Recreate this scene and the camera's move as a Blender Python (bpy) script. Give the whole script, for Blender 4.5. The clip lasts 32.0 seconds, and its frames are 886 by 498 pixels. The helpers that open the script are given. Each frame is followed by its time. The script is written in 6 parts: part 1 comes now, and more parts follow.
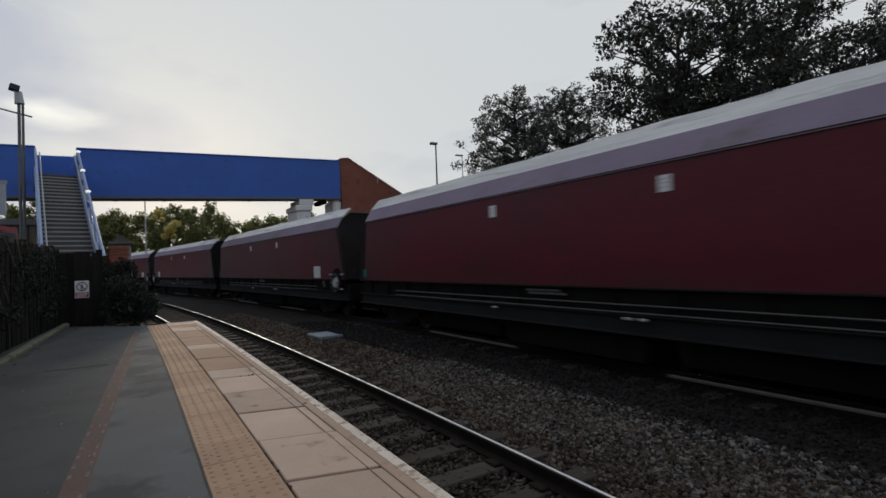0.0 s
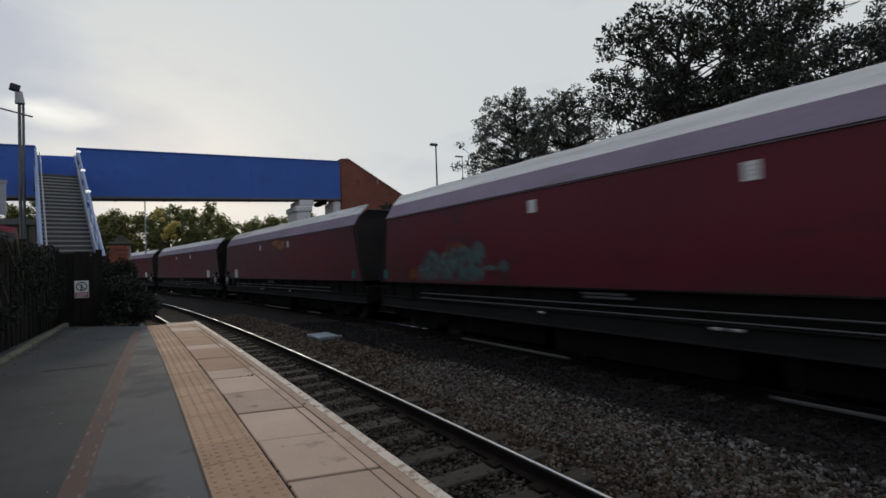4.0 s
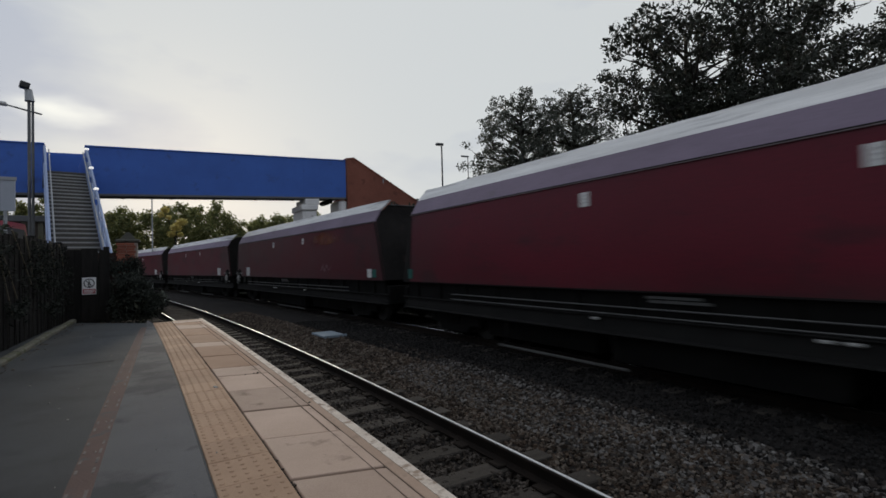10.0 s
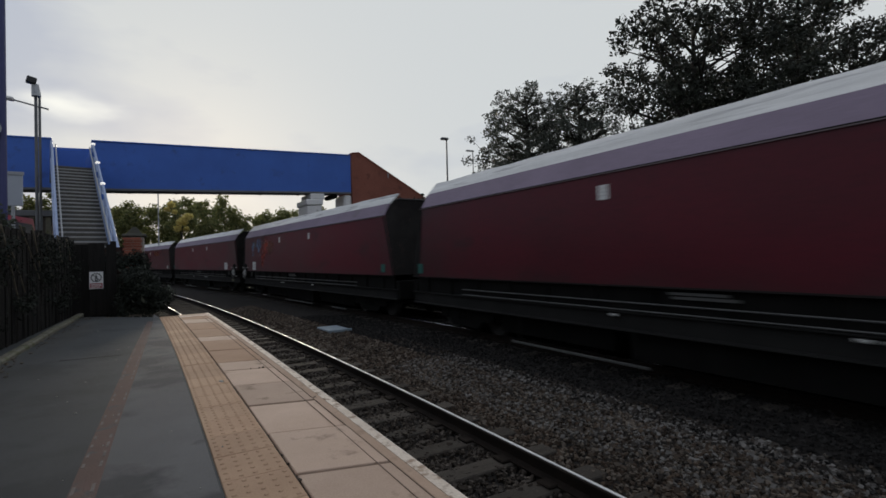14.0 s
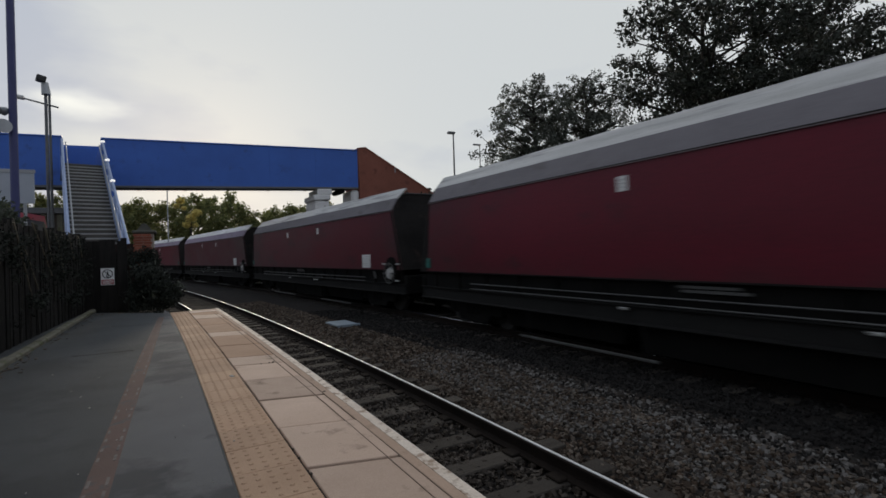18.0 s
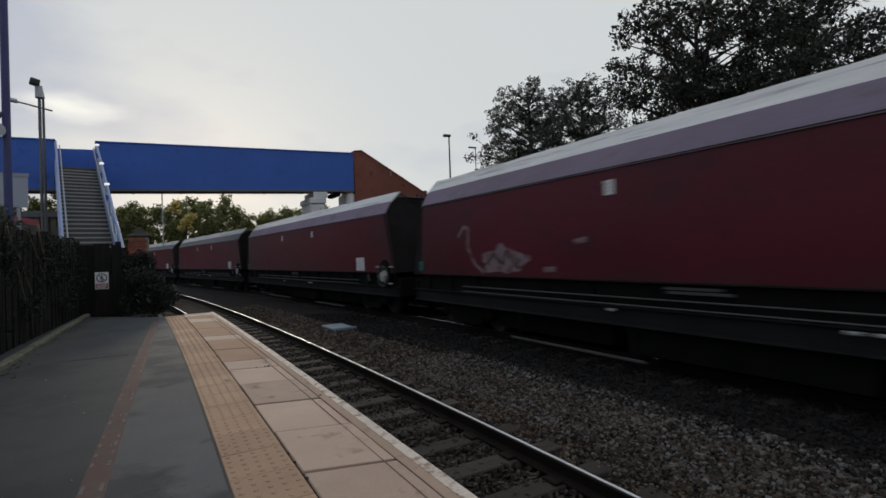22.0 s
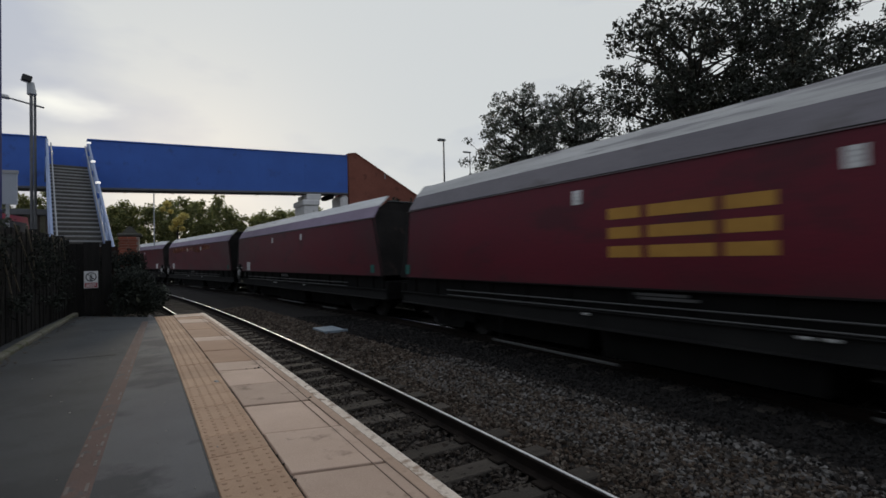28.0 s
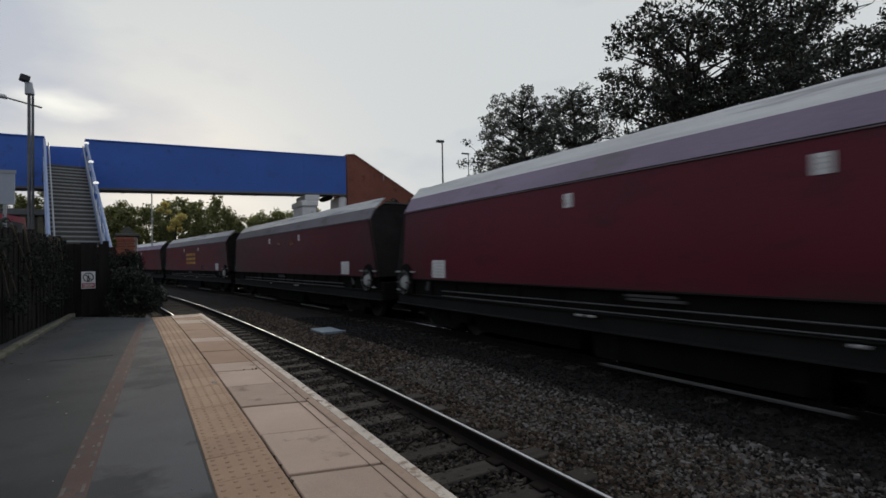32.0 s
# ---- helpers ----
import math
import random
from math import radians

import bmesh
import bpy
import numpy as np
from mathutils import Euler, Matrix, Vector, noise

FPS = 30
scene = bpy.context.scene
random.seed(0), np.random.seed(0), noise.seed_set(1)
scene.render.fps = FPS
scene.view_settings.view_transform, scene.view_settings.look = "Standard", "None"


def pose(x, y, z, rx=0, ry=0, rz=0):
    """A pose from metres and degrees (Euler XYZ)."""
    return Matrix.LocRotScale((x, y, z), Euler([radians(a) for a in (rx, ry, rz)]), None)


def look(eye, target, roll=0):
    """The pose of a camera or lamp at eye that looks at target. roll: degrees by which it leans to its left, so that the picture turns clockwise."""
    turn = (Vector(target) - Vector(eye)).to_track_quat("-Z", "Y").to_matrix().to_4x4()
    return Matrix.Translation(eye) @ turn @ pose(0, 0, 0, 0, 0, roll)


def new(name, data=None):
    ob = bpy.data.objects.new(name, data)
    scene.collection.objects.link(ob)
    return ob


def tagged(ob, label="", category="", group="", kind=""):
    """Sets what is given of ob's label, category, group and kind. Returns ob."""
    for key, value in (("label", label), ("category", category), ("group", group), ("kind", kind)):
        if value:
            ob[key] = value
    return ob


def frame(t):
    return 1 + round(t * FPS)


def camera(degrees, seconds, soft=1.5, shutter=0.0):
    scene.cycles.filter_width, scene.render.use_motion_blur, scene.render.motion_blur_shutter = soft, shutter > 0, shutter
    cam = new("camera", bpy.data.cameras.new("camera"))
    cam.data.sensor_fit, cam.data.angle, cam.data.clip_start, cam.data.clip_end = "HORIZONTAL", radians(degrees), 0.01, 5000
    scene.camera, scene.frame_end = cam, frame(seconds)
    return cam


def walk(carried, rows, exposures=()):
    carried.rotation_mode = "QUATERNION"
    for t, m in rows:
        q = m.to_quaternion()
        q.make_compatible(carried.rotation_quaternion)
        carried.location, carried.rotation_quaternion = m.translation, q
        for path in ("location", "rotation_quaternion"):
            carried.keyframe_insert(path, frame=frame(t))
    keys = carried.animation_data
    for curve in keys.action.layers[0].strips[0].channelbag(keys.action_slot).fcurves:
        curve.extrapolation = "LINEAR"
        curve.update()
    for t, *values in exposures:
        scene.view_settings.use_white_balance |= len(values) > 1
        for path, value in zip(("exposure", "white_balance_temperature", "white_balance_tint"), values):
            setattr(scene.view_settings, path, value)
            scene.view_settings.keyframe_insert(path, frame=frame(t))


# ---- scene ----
# the eye: seconds, place in metres, heading to the right of +y, tilt up, lean, in degrees
VIEW = [
    (0.0, 0.005, -0.010, 0.950, 30.08, 1.39, -2.12),
    (0.5, 0.004, -0.010, 0.951, 30.12, 1.55, -1.93),
    (1.0, -0.002, -0.006, 0.950, 30.00, 1.66, -1.54),
    (1.5, 0.002, -0.010, 0.948, 30.29, 1.53, -1.89),
    (2.0, 0.005, -0.013, 0.949, 30.32, 1.50, -2.05),
    (2.5, 0.005, -0.014, 0.947, 30.56, 1.57, -2.22),
    (3.0, 0.006, -0.011, 0.949, 30.31, 1.45, -2.22),
    (3.5, 0.004, -0.012, 0.948, 30.30, 1.48, -1.98),
    (5.5, 0.001, -0.006, 0.953, 29.48, 1.59, -2.17),
    (6.0, 0.005, -0.011, 0.950, 30.12, 1.39, -2.15),
    (6.5, 0.004, -0.010, 0.951, 30.00, 1.04, -2.12),
    (7.0, 0.003, -0.004, 0.952, 29.59, 1.18, -2.14),
    (7.5, -0.000, -0.005, 0.951, 29.56, 1.49, -1.96),
    (8.0, -0.003, -0.005, 0.953, 29.59, 1.36, -1.60),
    (8.5, -0.001, -0.003, 0.953, 29.52, 1.22, -1.48),
    (9.0, -0.000, 0.000, 0.952, 29.29, 1.09, -1.60),
    (9.5, -0.004, -0.000, 0.953, 29.09, 1.51, -1.57),
    (10.0, -0.003, -0.005, 0.950, 29.54, 1.50, -1.48),
    (10.5, -0.002, 0.001, 0.952, 29.24, 1.20, -1.44),
    (11.0, 0.002, -0.002, 0.954, 29.40, 0.79, -1.64),
    (11.5, -0.001, -0.001, 0.953, 29.22, 0.92, -1.50),
    (12.0, -0.001, -0.002, 0.953, 29.34, 1.04, -1.45),
    (12.5, -0.001, -0.003, 0.953, 29.48, 0.97, -1.34),
    (13.0, -0.001, -0.001, 0.954, 29.34, 0.90, -1.34),
    (13.5, -0.001, -0.001, 0.954, 29.23, 0.91, -1.35),
    (14.0, 0.001, 0.002, 0.954, 28.97, 0.90, -1.41),
    (14.5, -0.002, 0.000, 0.956, 28.96, 0.90, -1.46),
    (16.5, -0.006, 0.006, 0.956, 28.47, 1.02, -1.21),
    (17.0, -0.004, 0.007, 0.957, 28.41, 0.56, -1.29),
    (17.5, -0.002, 0.008, 0.957, 28.24, 0.35, -1.31),
    (18.0, -0.001, 0.009, 0.955, 28.10, 0.28, -1.77),
    (18.5, 0.000, -0.000, 0.956, 29.00, 0.48, -1.71),
    (19.0, 0.005, -0.005, 0.953, 29.49, 0.39, -1.81),
    (19.5, 0.003, -0.003, 0.951, 29.28, 0.70, -1.78),
    (20.0, 0.002, -0.007, 0.952, 29.45, 0.89, -1.71),
    (20.5, 0.005, -0.004, 0.955, 29.37, 0.67, -1.80),
    (21.0, 0.005, -0.002, 0.956, 29.21, 0.32, -1.75),
    (21.5, 0.004, 0.004, 0.957, 28.60, 0.44, -2.05),
    (22.0, 0.000, 0.005, 0.957, 28.56, 0.57, -1.96),
    (22.5, 0.003, 0.003, 0.955, 28.86, 0.93, -1.87),
    (23.0, 0.003, 0.002, 0.955, 29.09, 0.79, -1.81),
    (23.5, 0.004, 0.001, 0.955, 29.10, 0.70, -1.83),
    (24.0, 0.003, 0.000, 0.954, 29.14, 0.99, -1.99),
    (24.5, 0.003, -0.003, 0.955, 29.22, 1.44, -2.03),
    (25.0, -0.000, -0.003, 0.952, 29.19, 1.78, -1.89),
    (25.5, -0.001, -0.001, 0.950, 29.09, 1.95, -1.96),
    (27.5, 0.003, -0.006, 0.953, 29.62, 0.35, -1.12),
    (28.0, -0.001, -0.005, 0.953, 29.37, 1.02, -1.12),
    (28.5, -0.001, -0.003, 0.951, 29.16, 0.93, -0.96),
    (29.0, -0.003, -0.004, 0.952, 29.36, 1.08, -0.79),
    (29.5, 0.002, -0.008, 0.949, 29.85, 0.87, -0.92),
    (30.0, 0.001, -0.007, 0.951, 29.76, 0.96, -0.85),
    (30.5, -0.000, -0.007, 0.952, 29.81, 0.94, -0.85),
    (31.0, 0.001, -0.004, 0.950, 29.46, 1.04, -0.97),
    (31.5, -0.001, -0.006, 0.953, 29.54, 1.10, -0.92),
    (32.0, -0.001, -0.007, 0.953, 29.57, 1.17, -0.96),
]
cam = camera(83.54, 32.0, soft=1.6, shutter=0.5)
walk(cam, [(t, pose(x, y, z, 90 + up, 0, -turn) @ pose(0, 0, 0, 0, 0, lean)) for t, x, y, z, turn, up, lean in VIEW])

# ---------------------------------------------------------------- light
SUN_UP, SUN_TURN = 10.5, 3.0          # degrees over the horizon, degrees right of +y
scene.view_settings.exposure = 0.31
world = bpy.data.worlds.new("sky")
scene.world = world
world.use_nodes = True
wn, wl = world.node_tree.nodes, world.node_tree.links
wn.clear()
w_out = wn.new("ShaderNodeOutputWorld")
w_sky = wn.new("ShaderNodeTexSky")
w_sky.sky_type = "NISHITA"
w_sky.sun_disc = False
w_sky.sun_elevation = radians(SUN_UP)
w_sky.sun_rotation = radians(SUN_TURN)
w_sky.dust_density = 3.0
w_b1 = wn.new("ShaderNodeBackground")
w_b1.inputs["Strength"].default_value = 0.0028
wl.new(w_sky.outputs["Color"], w_b1.inputs["Color"])
# thin high cloud over the clear sky
w_co = wn.new("ShaderNodeTexCoord")
w_mp = wn.new("ShaderNodeMapping")
w_mp.inputs["Scale"].default_value = (1.0, 1.0, 2.6)
w_mp.inputs["Location"].default_value = (3.1, 0.7, 1.9)
w_no = wn.new("ShaderNodeTexNoise")
w_no.inputs["Scale"].default_value = 2.2
w_no.inputs["Detail"].default_value = 5.0
w_no.inputs["Roughness"].default_value = 0.5
w_ra = wn.new("ShaderNodeValToRGB")
w_ra.color_ramp.elements[0].position, w_ra.color_ramp.elements[0].color = 0.36, (0.50, 0.545, 0.63, 1)
w_ra.color_ramp.elements[1].position, w_ra.color_ramp.elements[1].color = 0.52, (0.66, 0.692, 0.706, 1)
w_b2 = wn.new("ShaderNodeBackground")
# brighter towards the low sun, dim and heavy on the other side
w_dot = wn.new("ShaderNodeVectorMath")
w_dot.operation = "DOT_PRODUCT"
w_dot.inputs[1].default_value = (math.sin(radians(SUN_TURN + 48)), math.cos(radians(SUN_TURN + 48)), 0.35)
w_mr = wn.new("ShaderNodeMapRange")
w_mr.interpolation_type = "SMOOTHSTEP"
w_mr.inputs["From Min"].default_value, w_mr.inputs["From Max"].default_value = -0.45, 0.80
w_mr.inputs["To Min"].default_value, w_mr.inputs["To Max"].default_value = 0.67, 0.755
wl.new(w_co.outputs["Generated"], w_dot.inputs[0])
wl.new(w_dot.outputs["Value"], w_mr.inputs["Value"])
wl.new(w_mr.outputs["Result"], w_b2.inputs["Strength"])
w_ad = wn.new("ShaderNodeAddShader")
wl.new(w_co.outputs["Generated"], w_mp.inputs["Vector"])
wl.new(w_mp.outputs["Vector"], w_no.inputs["Vector"])
w_thin = wn.new("ShaderNodeMapRange")   # the cloud thins out away from its bright side
w_thin.inputs["From Min"].default_value, w_thin.inputs["From Max"].default_value = 0.40, 0.95
w_thin.inputs["To Min"].default_value, w_thin.inputs["To Max"].default_value = -0.24, 0.06
wl.new(w_dot.outputs["Value"], w_thin.inputs["Value"])
w_sum = wn.new("ShaderNodeMath")
wl.new(w_no.outputs["Fac"], w_sum.inputs[0])
wl.new(w_thin.outputs["Result"], w_sum.inputs[1])
wl.new(w_sum.outputs["Value"], w_ra.inputs["Fac"])
# one bright wisp low over the footbridge
w_off = wn.new("ShaderNodeVectorMath")
w_off.operation = "SUBTRACT"
w_off.inputs[1].default_value = (-0.137, 0.955, 0.253)
wl.new(w_co.outputs["Generated"], w_off.inputs[0])
w_sc = wn.new("ShaderNodeVectorMath")
w_sc.operation = "MULTIPLY_ADD"
w_sc.inputs[1].default_value = (11.0, 3.0, 34.0)
wl.new(w_off.outputs["Vector"], w_sc.inputs[0])
w_fn = wn.new("ShaderNodeTexNoise")
w_fn.inputs["Scale"].default_value = 9.0
w_fn.inputs["Detail"].default_value = 3.0
wl.new(w_mp.outputs["Vector"], w_fn.inputs["Vector"])
w_fc = wn.new("ShaderNodeVectorMath")
w_fc.operation = "MULTIPLY_ADD"
w_fc.inputs[1].default_value, w_fc.inputs[2].default_value = (1.2, 1.2, 1.2), (-0.6, -0.6, -0.6)
wl.new(w_fn.outputs["Color"], w_fc.inputs[0])
wl.new(w_fc.outputs["Vector"], w_sc.inputs[2])
w_len = wn.new("ShaderNodeVectorMath")
w_len.operation = "LENGTH"
wl.new(w_sc.outputs["Vector"], w_len.inputs[0])
w_wr = wn.new("ShaderNodeMapRange")
w_wr.interpolation_type = "SMOOTHSTEP"
w_wr.inputs["From Min"].default_value, w_wr.inputs["From Max"].default_value = 1.0, 0.0
w_wr.inputs["To Max"].default_value = 1.0
wl.new(w_len.outputs["Value"], w_wr.inputs["Value"])
w_wm = wn.new("ShaderNodeMix")
w_wm.data_type = "RGBA"
w_wm.inputs["B"].default_value = (0.92, 0.94, 0.90, 1)
wl.new(w_wr.outputs["Result"], w_wm.inputs["Factor"])
wl.new(w_ra.outputs["Color"], w_wm.inputs["A"])
wl.new(w_wm.outputs["Result"], w_b2.inputs["Color"])
wl.new(w_b1.outputs["Background"], w_ad.inputs[0])
wl.new(w_b2.outputs["Background"], w_ad.inputs[1])
wl.new(w_ad.outputs["Shader"], w_out.inputs["Surface"])

sun = new("sun", bpy.data.lights.new("sun", "SUN"))
sun.data.energy, sun.data.angle, sun.data.color = 1.2, radians(10), (1.0, 0.86, 0.66)
sun_way = Vector((math.sin(radians(SUN_TURN)) * math.cos(radians(SUN_UP)), math.cos(radians(SUN_TURN)) * math.cos(radians(SUN_UP)), math.sin(radians(SUN_UP))))
sun.matrix_world = look(sun_way * 200, (0, 0, 0))


# ---------------------------------------------------------------- materials
def surface(name, dark, light, size=0.3, fine=0.02, rough=0.8, bump=0.3, metal=0.0, vary=0.0, spots=None, spot_at=0.62, spot_size=0.5, stretch=(1, 1, 1), rough_to=None, by="Object", spec=0.5):
    """Two colours mixed by coarse and fine noise (sizes in metres), relief by the fine one, optional spots of a third colour."""
    m = bpy.data.materials.new(name)
    m.use_nodes = True
    n, l = m.node_tree.nodes, m.node_tree.links
    b = n["Principled BSDF"]
    co = n.new("ShaderNodeTexCoord")
    mp = n.new("ShaderNodeMapping")
    mp.inputs["Scale"].default_value = stretch
    l.new(co.outputs[by], mp.inputs["Vector"])
    info = n.new("ShaderNodeObjectInfo")
    shift = n.new("ShaderNodeVectorMath")
    shift.operation = "SCALE"
    shift.inputs[0].default_value = (37.0, 11.0, 23.0)
    l.new(info.outputs["Random"], shift.inputs["Scale"])
    l.new(shift.outputs["Vector"], mp.inputs["Location"])

    def noise_at(s, detail=4.0, rough_=0.6):
        t = n.new("ShaderNodeTexNoise")
        t.inputs["Scale"].default_value = 1.0 / s
        t.inputs["Detail"].default_value = detail
        t.inputs["Roughness"].default_value = rough_
        l.new(mp.outputs["Vector"], t.inputs["Vector"])
        return t

    coarse, small = noise_at(size), noise_at(fine, 3.0)
    add = n.new("ShaderNodeMath")
    add.operation = "MULTIPLY_ADD"
    add.inputs[1].default_value = 0.55
    l.new(coarse.outputs["Fac"], add.inputs[0])
    half = n.new("ShaderNodeMath")
    half.operation = "MULTIPLY"
    half.inputs[1].default_value = 0.45
    l.new(small.outputs["Fac"], half.inputs[0])
    l.new(half.outputs["Value"], add.inputs[2])
    ramp = n.new("ShaderNodeValToRGB")
    ramp.color_ramp.elements[0].position, ramp.color_ramp.elements[0].color = 0.34, (*dark, 1)
    ramp.color_ramp.elements[1].position, ramp.color_ramp.elements[1].color = 0.66, (*light, 1)
    l.new(add.outputs["Value"], ramp.inputs["Fac"])
    col = ramp.outputs["Color"]
    if spots:
        sp = noise_at(spot_size, 6.0, 0.65)
        sr = n.new("ShaderNodeMapRange")
        sr.inputs["From Min"].default_value, sr.inputs["From Max"].default_value = spot_at - 0.04, spot_at + 0.06
        l.new(sp.outputs["Fac"], sr.inputs["Value"])
        mx = n.new("ShaderNodeMix")
        mx.data_type = "RGBA"
        l.new(sr.outputs["Result"], mx.inputs["Factor"])
        l.new(col, mx.inputs["A"])
        mx.inputs["B"].default_value = (*spots, 1)
        col = mx.outputs["Result"]
    if vary:
        hsv = n.new("ShaderNodeHueSaturation")
        vr = n.new("ShaderNodeMapRange")
        vr.inputs["To Min"].default_value, vr.inputs["To Max"].default_value = 1 - vary, 1 + vary
        l.new(info.outputs["Random"], vr.inputs["Value"])
        l.new(vr.outputs["Result"], hsv.inputs["Value"])
        l.new(col, hsv.inputs["Color"])
        col = hsv.outputs["Color"]
    l.new(col, b.inputs["Base Color"])
    b.inputs["Metallic"].default_value = metal
    b.inputs["Specular IOR Level"].default_value = spec
    if rough_to is None:
        b.inputs["Roughness"].default_value = rough
    else:
        rr = n.new("ShaderNodeMapRange")
        rr.inputs["To Min"].default_value, rr.inputs["To Max"].default_value = rough, rough_to
        l.new(coarse.outputs["Fac"], rr.inputs["Value"])
        l.new(rr.outputs["Result"], b.inputs["Roughness"])
    if bump:
        bp = n.new("ShaderNodeBump")
        bp.inputs["Strength"].default_value = bump
        bp.inputs["Distance"].default_value = fine
        l.new(small.outputs["Fac"], bp.inputs["Height"])
        l.new(bp.outputs["Normal"], b.inputs["Normal"])
    return m


def leafy(name, dark, light, through_=0.25, rough=0.55):
    """Leaves: colour by leaf, and some light that comes through them."""
    m = bpy.data.materials.new(name)
    m.use_nodes = True
    n, l = m.node_tree.nodes, m.node_tree.links
    b, out = n["Principled BSDF"], n["Material Output"]
    geo = n.new("ShaderNodeNewGeometry")
    ramp = n.new("ShaderNodeValToRGB")
    ramp.color_ramp.elements[0].color, ramp.color_ramp.elements[1].color = (*dark, 1), (*light, 1)
    l.new(geo.outputs["Random Per Island"], ramp.inputs["Fac"])
    l.new(ramp.outputs["Color"], b.inputs["Base Color"])
    b.inputs["Roughness"].default_value = rough
    tr = n.new("ShaderNodeBsdfTranslucent")
    l.new(ramp.outputs["Color"], tr.inputs["Color"])
    mx = n.new("ShaderNodeMixShader")
    mx.inputs["Fac"].default_value = through_
    l.new(b.outputs["BSDF"], mx.inputs[1])
    l.new(tr.outputs["BSDF"], mx.inputs[2])
    l.new(mx.outputs["Shader"], out.inputs["Surface"])
    return m


def spray(name, colour, cover, grain=0.35):
    """Old thin spray paint: it fades out towards its rim and is worn through in clouds, so that the side shows."""
    m = bpy.data.materials.new(name)
    m.use_nodes = True
    n, l = m.node_tree.nodes, m.node_tree.links
    b, out = n["Principled BSDF"], n["Material Output"]
    b.inputs["Base Color"].default_value = (*colour, 1)
    b.inputs["Roughness"].default_value = 0.5
    co = n.new("ShaderNodeTexCoord")
    sub_ = n.new("ShaderNodeVectorMath")
    sub_.operation = "MULTIPLY_ADD"
    sub_.inputs[1].default_value, sub_.inputs[2].default_value = (0, 2, 2), (0, -1, -1)
    l.new(co.outputs["Generated"], sub_.inputs[0])
    ln = n.new("ShaderNodeVectorMath")
    ln.operation = "LENGTH"
    l.new(sub_.outputs["Vector"], ln.inputs[0])
    rim = n.new("ShaderNodeMapRange")
    rim.interpolation_type = "SMOOTHSTEP"
    rim.inputs["From Min"].default_value, rim.inputs["From Max"].default_value = 1.0, 0.55
    l.new(ln.outputs["Value"], rim.inputs["Value"])
    no = n.new("ShaderNodeTexNoise")
    no.inputs["Scale"].default_value = 1.0 / grain
    no.inputs["Detail"].default_value = 4.0
    l.new(co.outputs["Object"], no.inputs["Vector"])
    wear = n.new("ShaderNodeMapRange")
    wear.inputs["From Min"].default_value, wear.inputs["From Max"].default_value = 0.36, 0.62
    wear.inputs["To Min"].default_value, wear.inputs["To Max"].default_value = 0.15 * cover, cover
    l.new(no.outputs["Fac"], wear.inputs["Value"])
    mu = n.new("ShaderNodeMath")
    mu.operation = "MULTIPLY"
    l.new(rim.outputs["Result"], mu.inputs[0])
    l.new(wear.outputs["Result"], mu.inputs[1])
    tp = n.new("ShaderNodeBsdfTransparent")
    mx = n.new("ShaderNodeMixShader")
    l.new(mu.outputs["Value"], mx.inputs["Fac"])
    l.new(tp.outputs["BSDF"], mx.inputs[1])
    l.new(b.outputs["BSDF"], mx.inputs[2])
    l.new(mx.outputs["Shader"], out.inputs["Surface"])
    return m


def pebbly(name, dark, light, brown, share):
    """Broken stones: each one its own shade between dark and light, a share of them brown."""
    m = bpy.data.materials.new(name)
    m.use_nodes = True
    n, l = m.node_tree.nodes, m.node_tree.links
    b = n["Principled BSDF"]
    geo = n.new("ShaderNodeNewGeometry")
    ramp = n.new("ShaderNodeValToRGB")
    ramp.color_ramp.interpolation = "LINEAR"
    ramp.color_ramp.elements[0].color, ramp.color_ramp.elements[1].color = (*dark, 1), (*light, 1)
    e = ramp.color_ramp.elements.new(share)
    e.color = (*brown, 1)
    e = ramp.color_ramp.elements.new(min(0.98, share + 0.2))
    e.color = tuple((a + c) / 2 for a, c in zip(dark, light)) + (1,)
    l.new(geo.outputs["Random Per Island"], ramp.inputs["Fac"])
    co = n.new("ShaderNodeTexCoord")
    no = n.new("ShaderNodeTexNoise")
    no.inputs["Scale"].default_value = 0.9
    no.inputs["Detail"].default_value = 3.0
    l.new(co.outputs["Object"], no.inputs["Vector"])
    mr = n.new("ShaderNodeMapRange")
    mr.inputs["From Min"].default_value, mr.inputs["From Max"].default_value = 0.3, 0.7
    mr.inputs["To Min"].default_value, mr.inputs["To Max"].default_value = 0.78, 1.16
    l.new(no.outputs["Fac"], mr.inputs["Value"])
    hs = n.new("ShaderNodeHueSaturation")
    l.new(mr.outputs["Result"], hs.inputs["Value"])
    l.new(ramp.outputs["Color"], hs.inputs["Color"])
    l.new(hs.outputs["Color"], b.inputs["Base Color"])
    b.inputs["Roughness"].default_value = 0.9
    b.inputs["Specular IOR Level"].default_value = 0.25
    return m


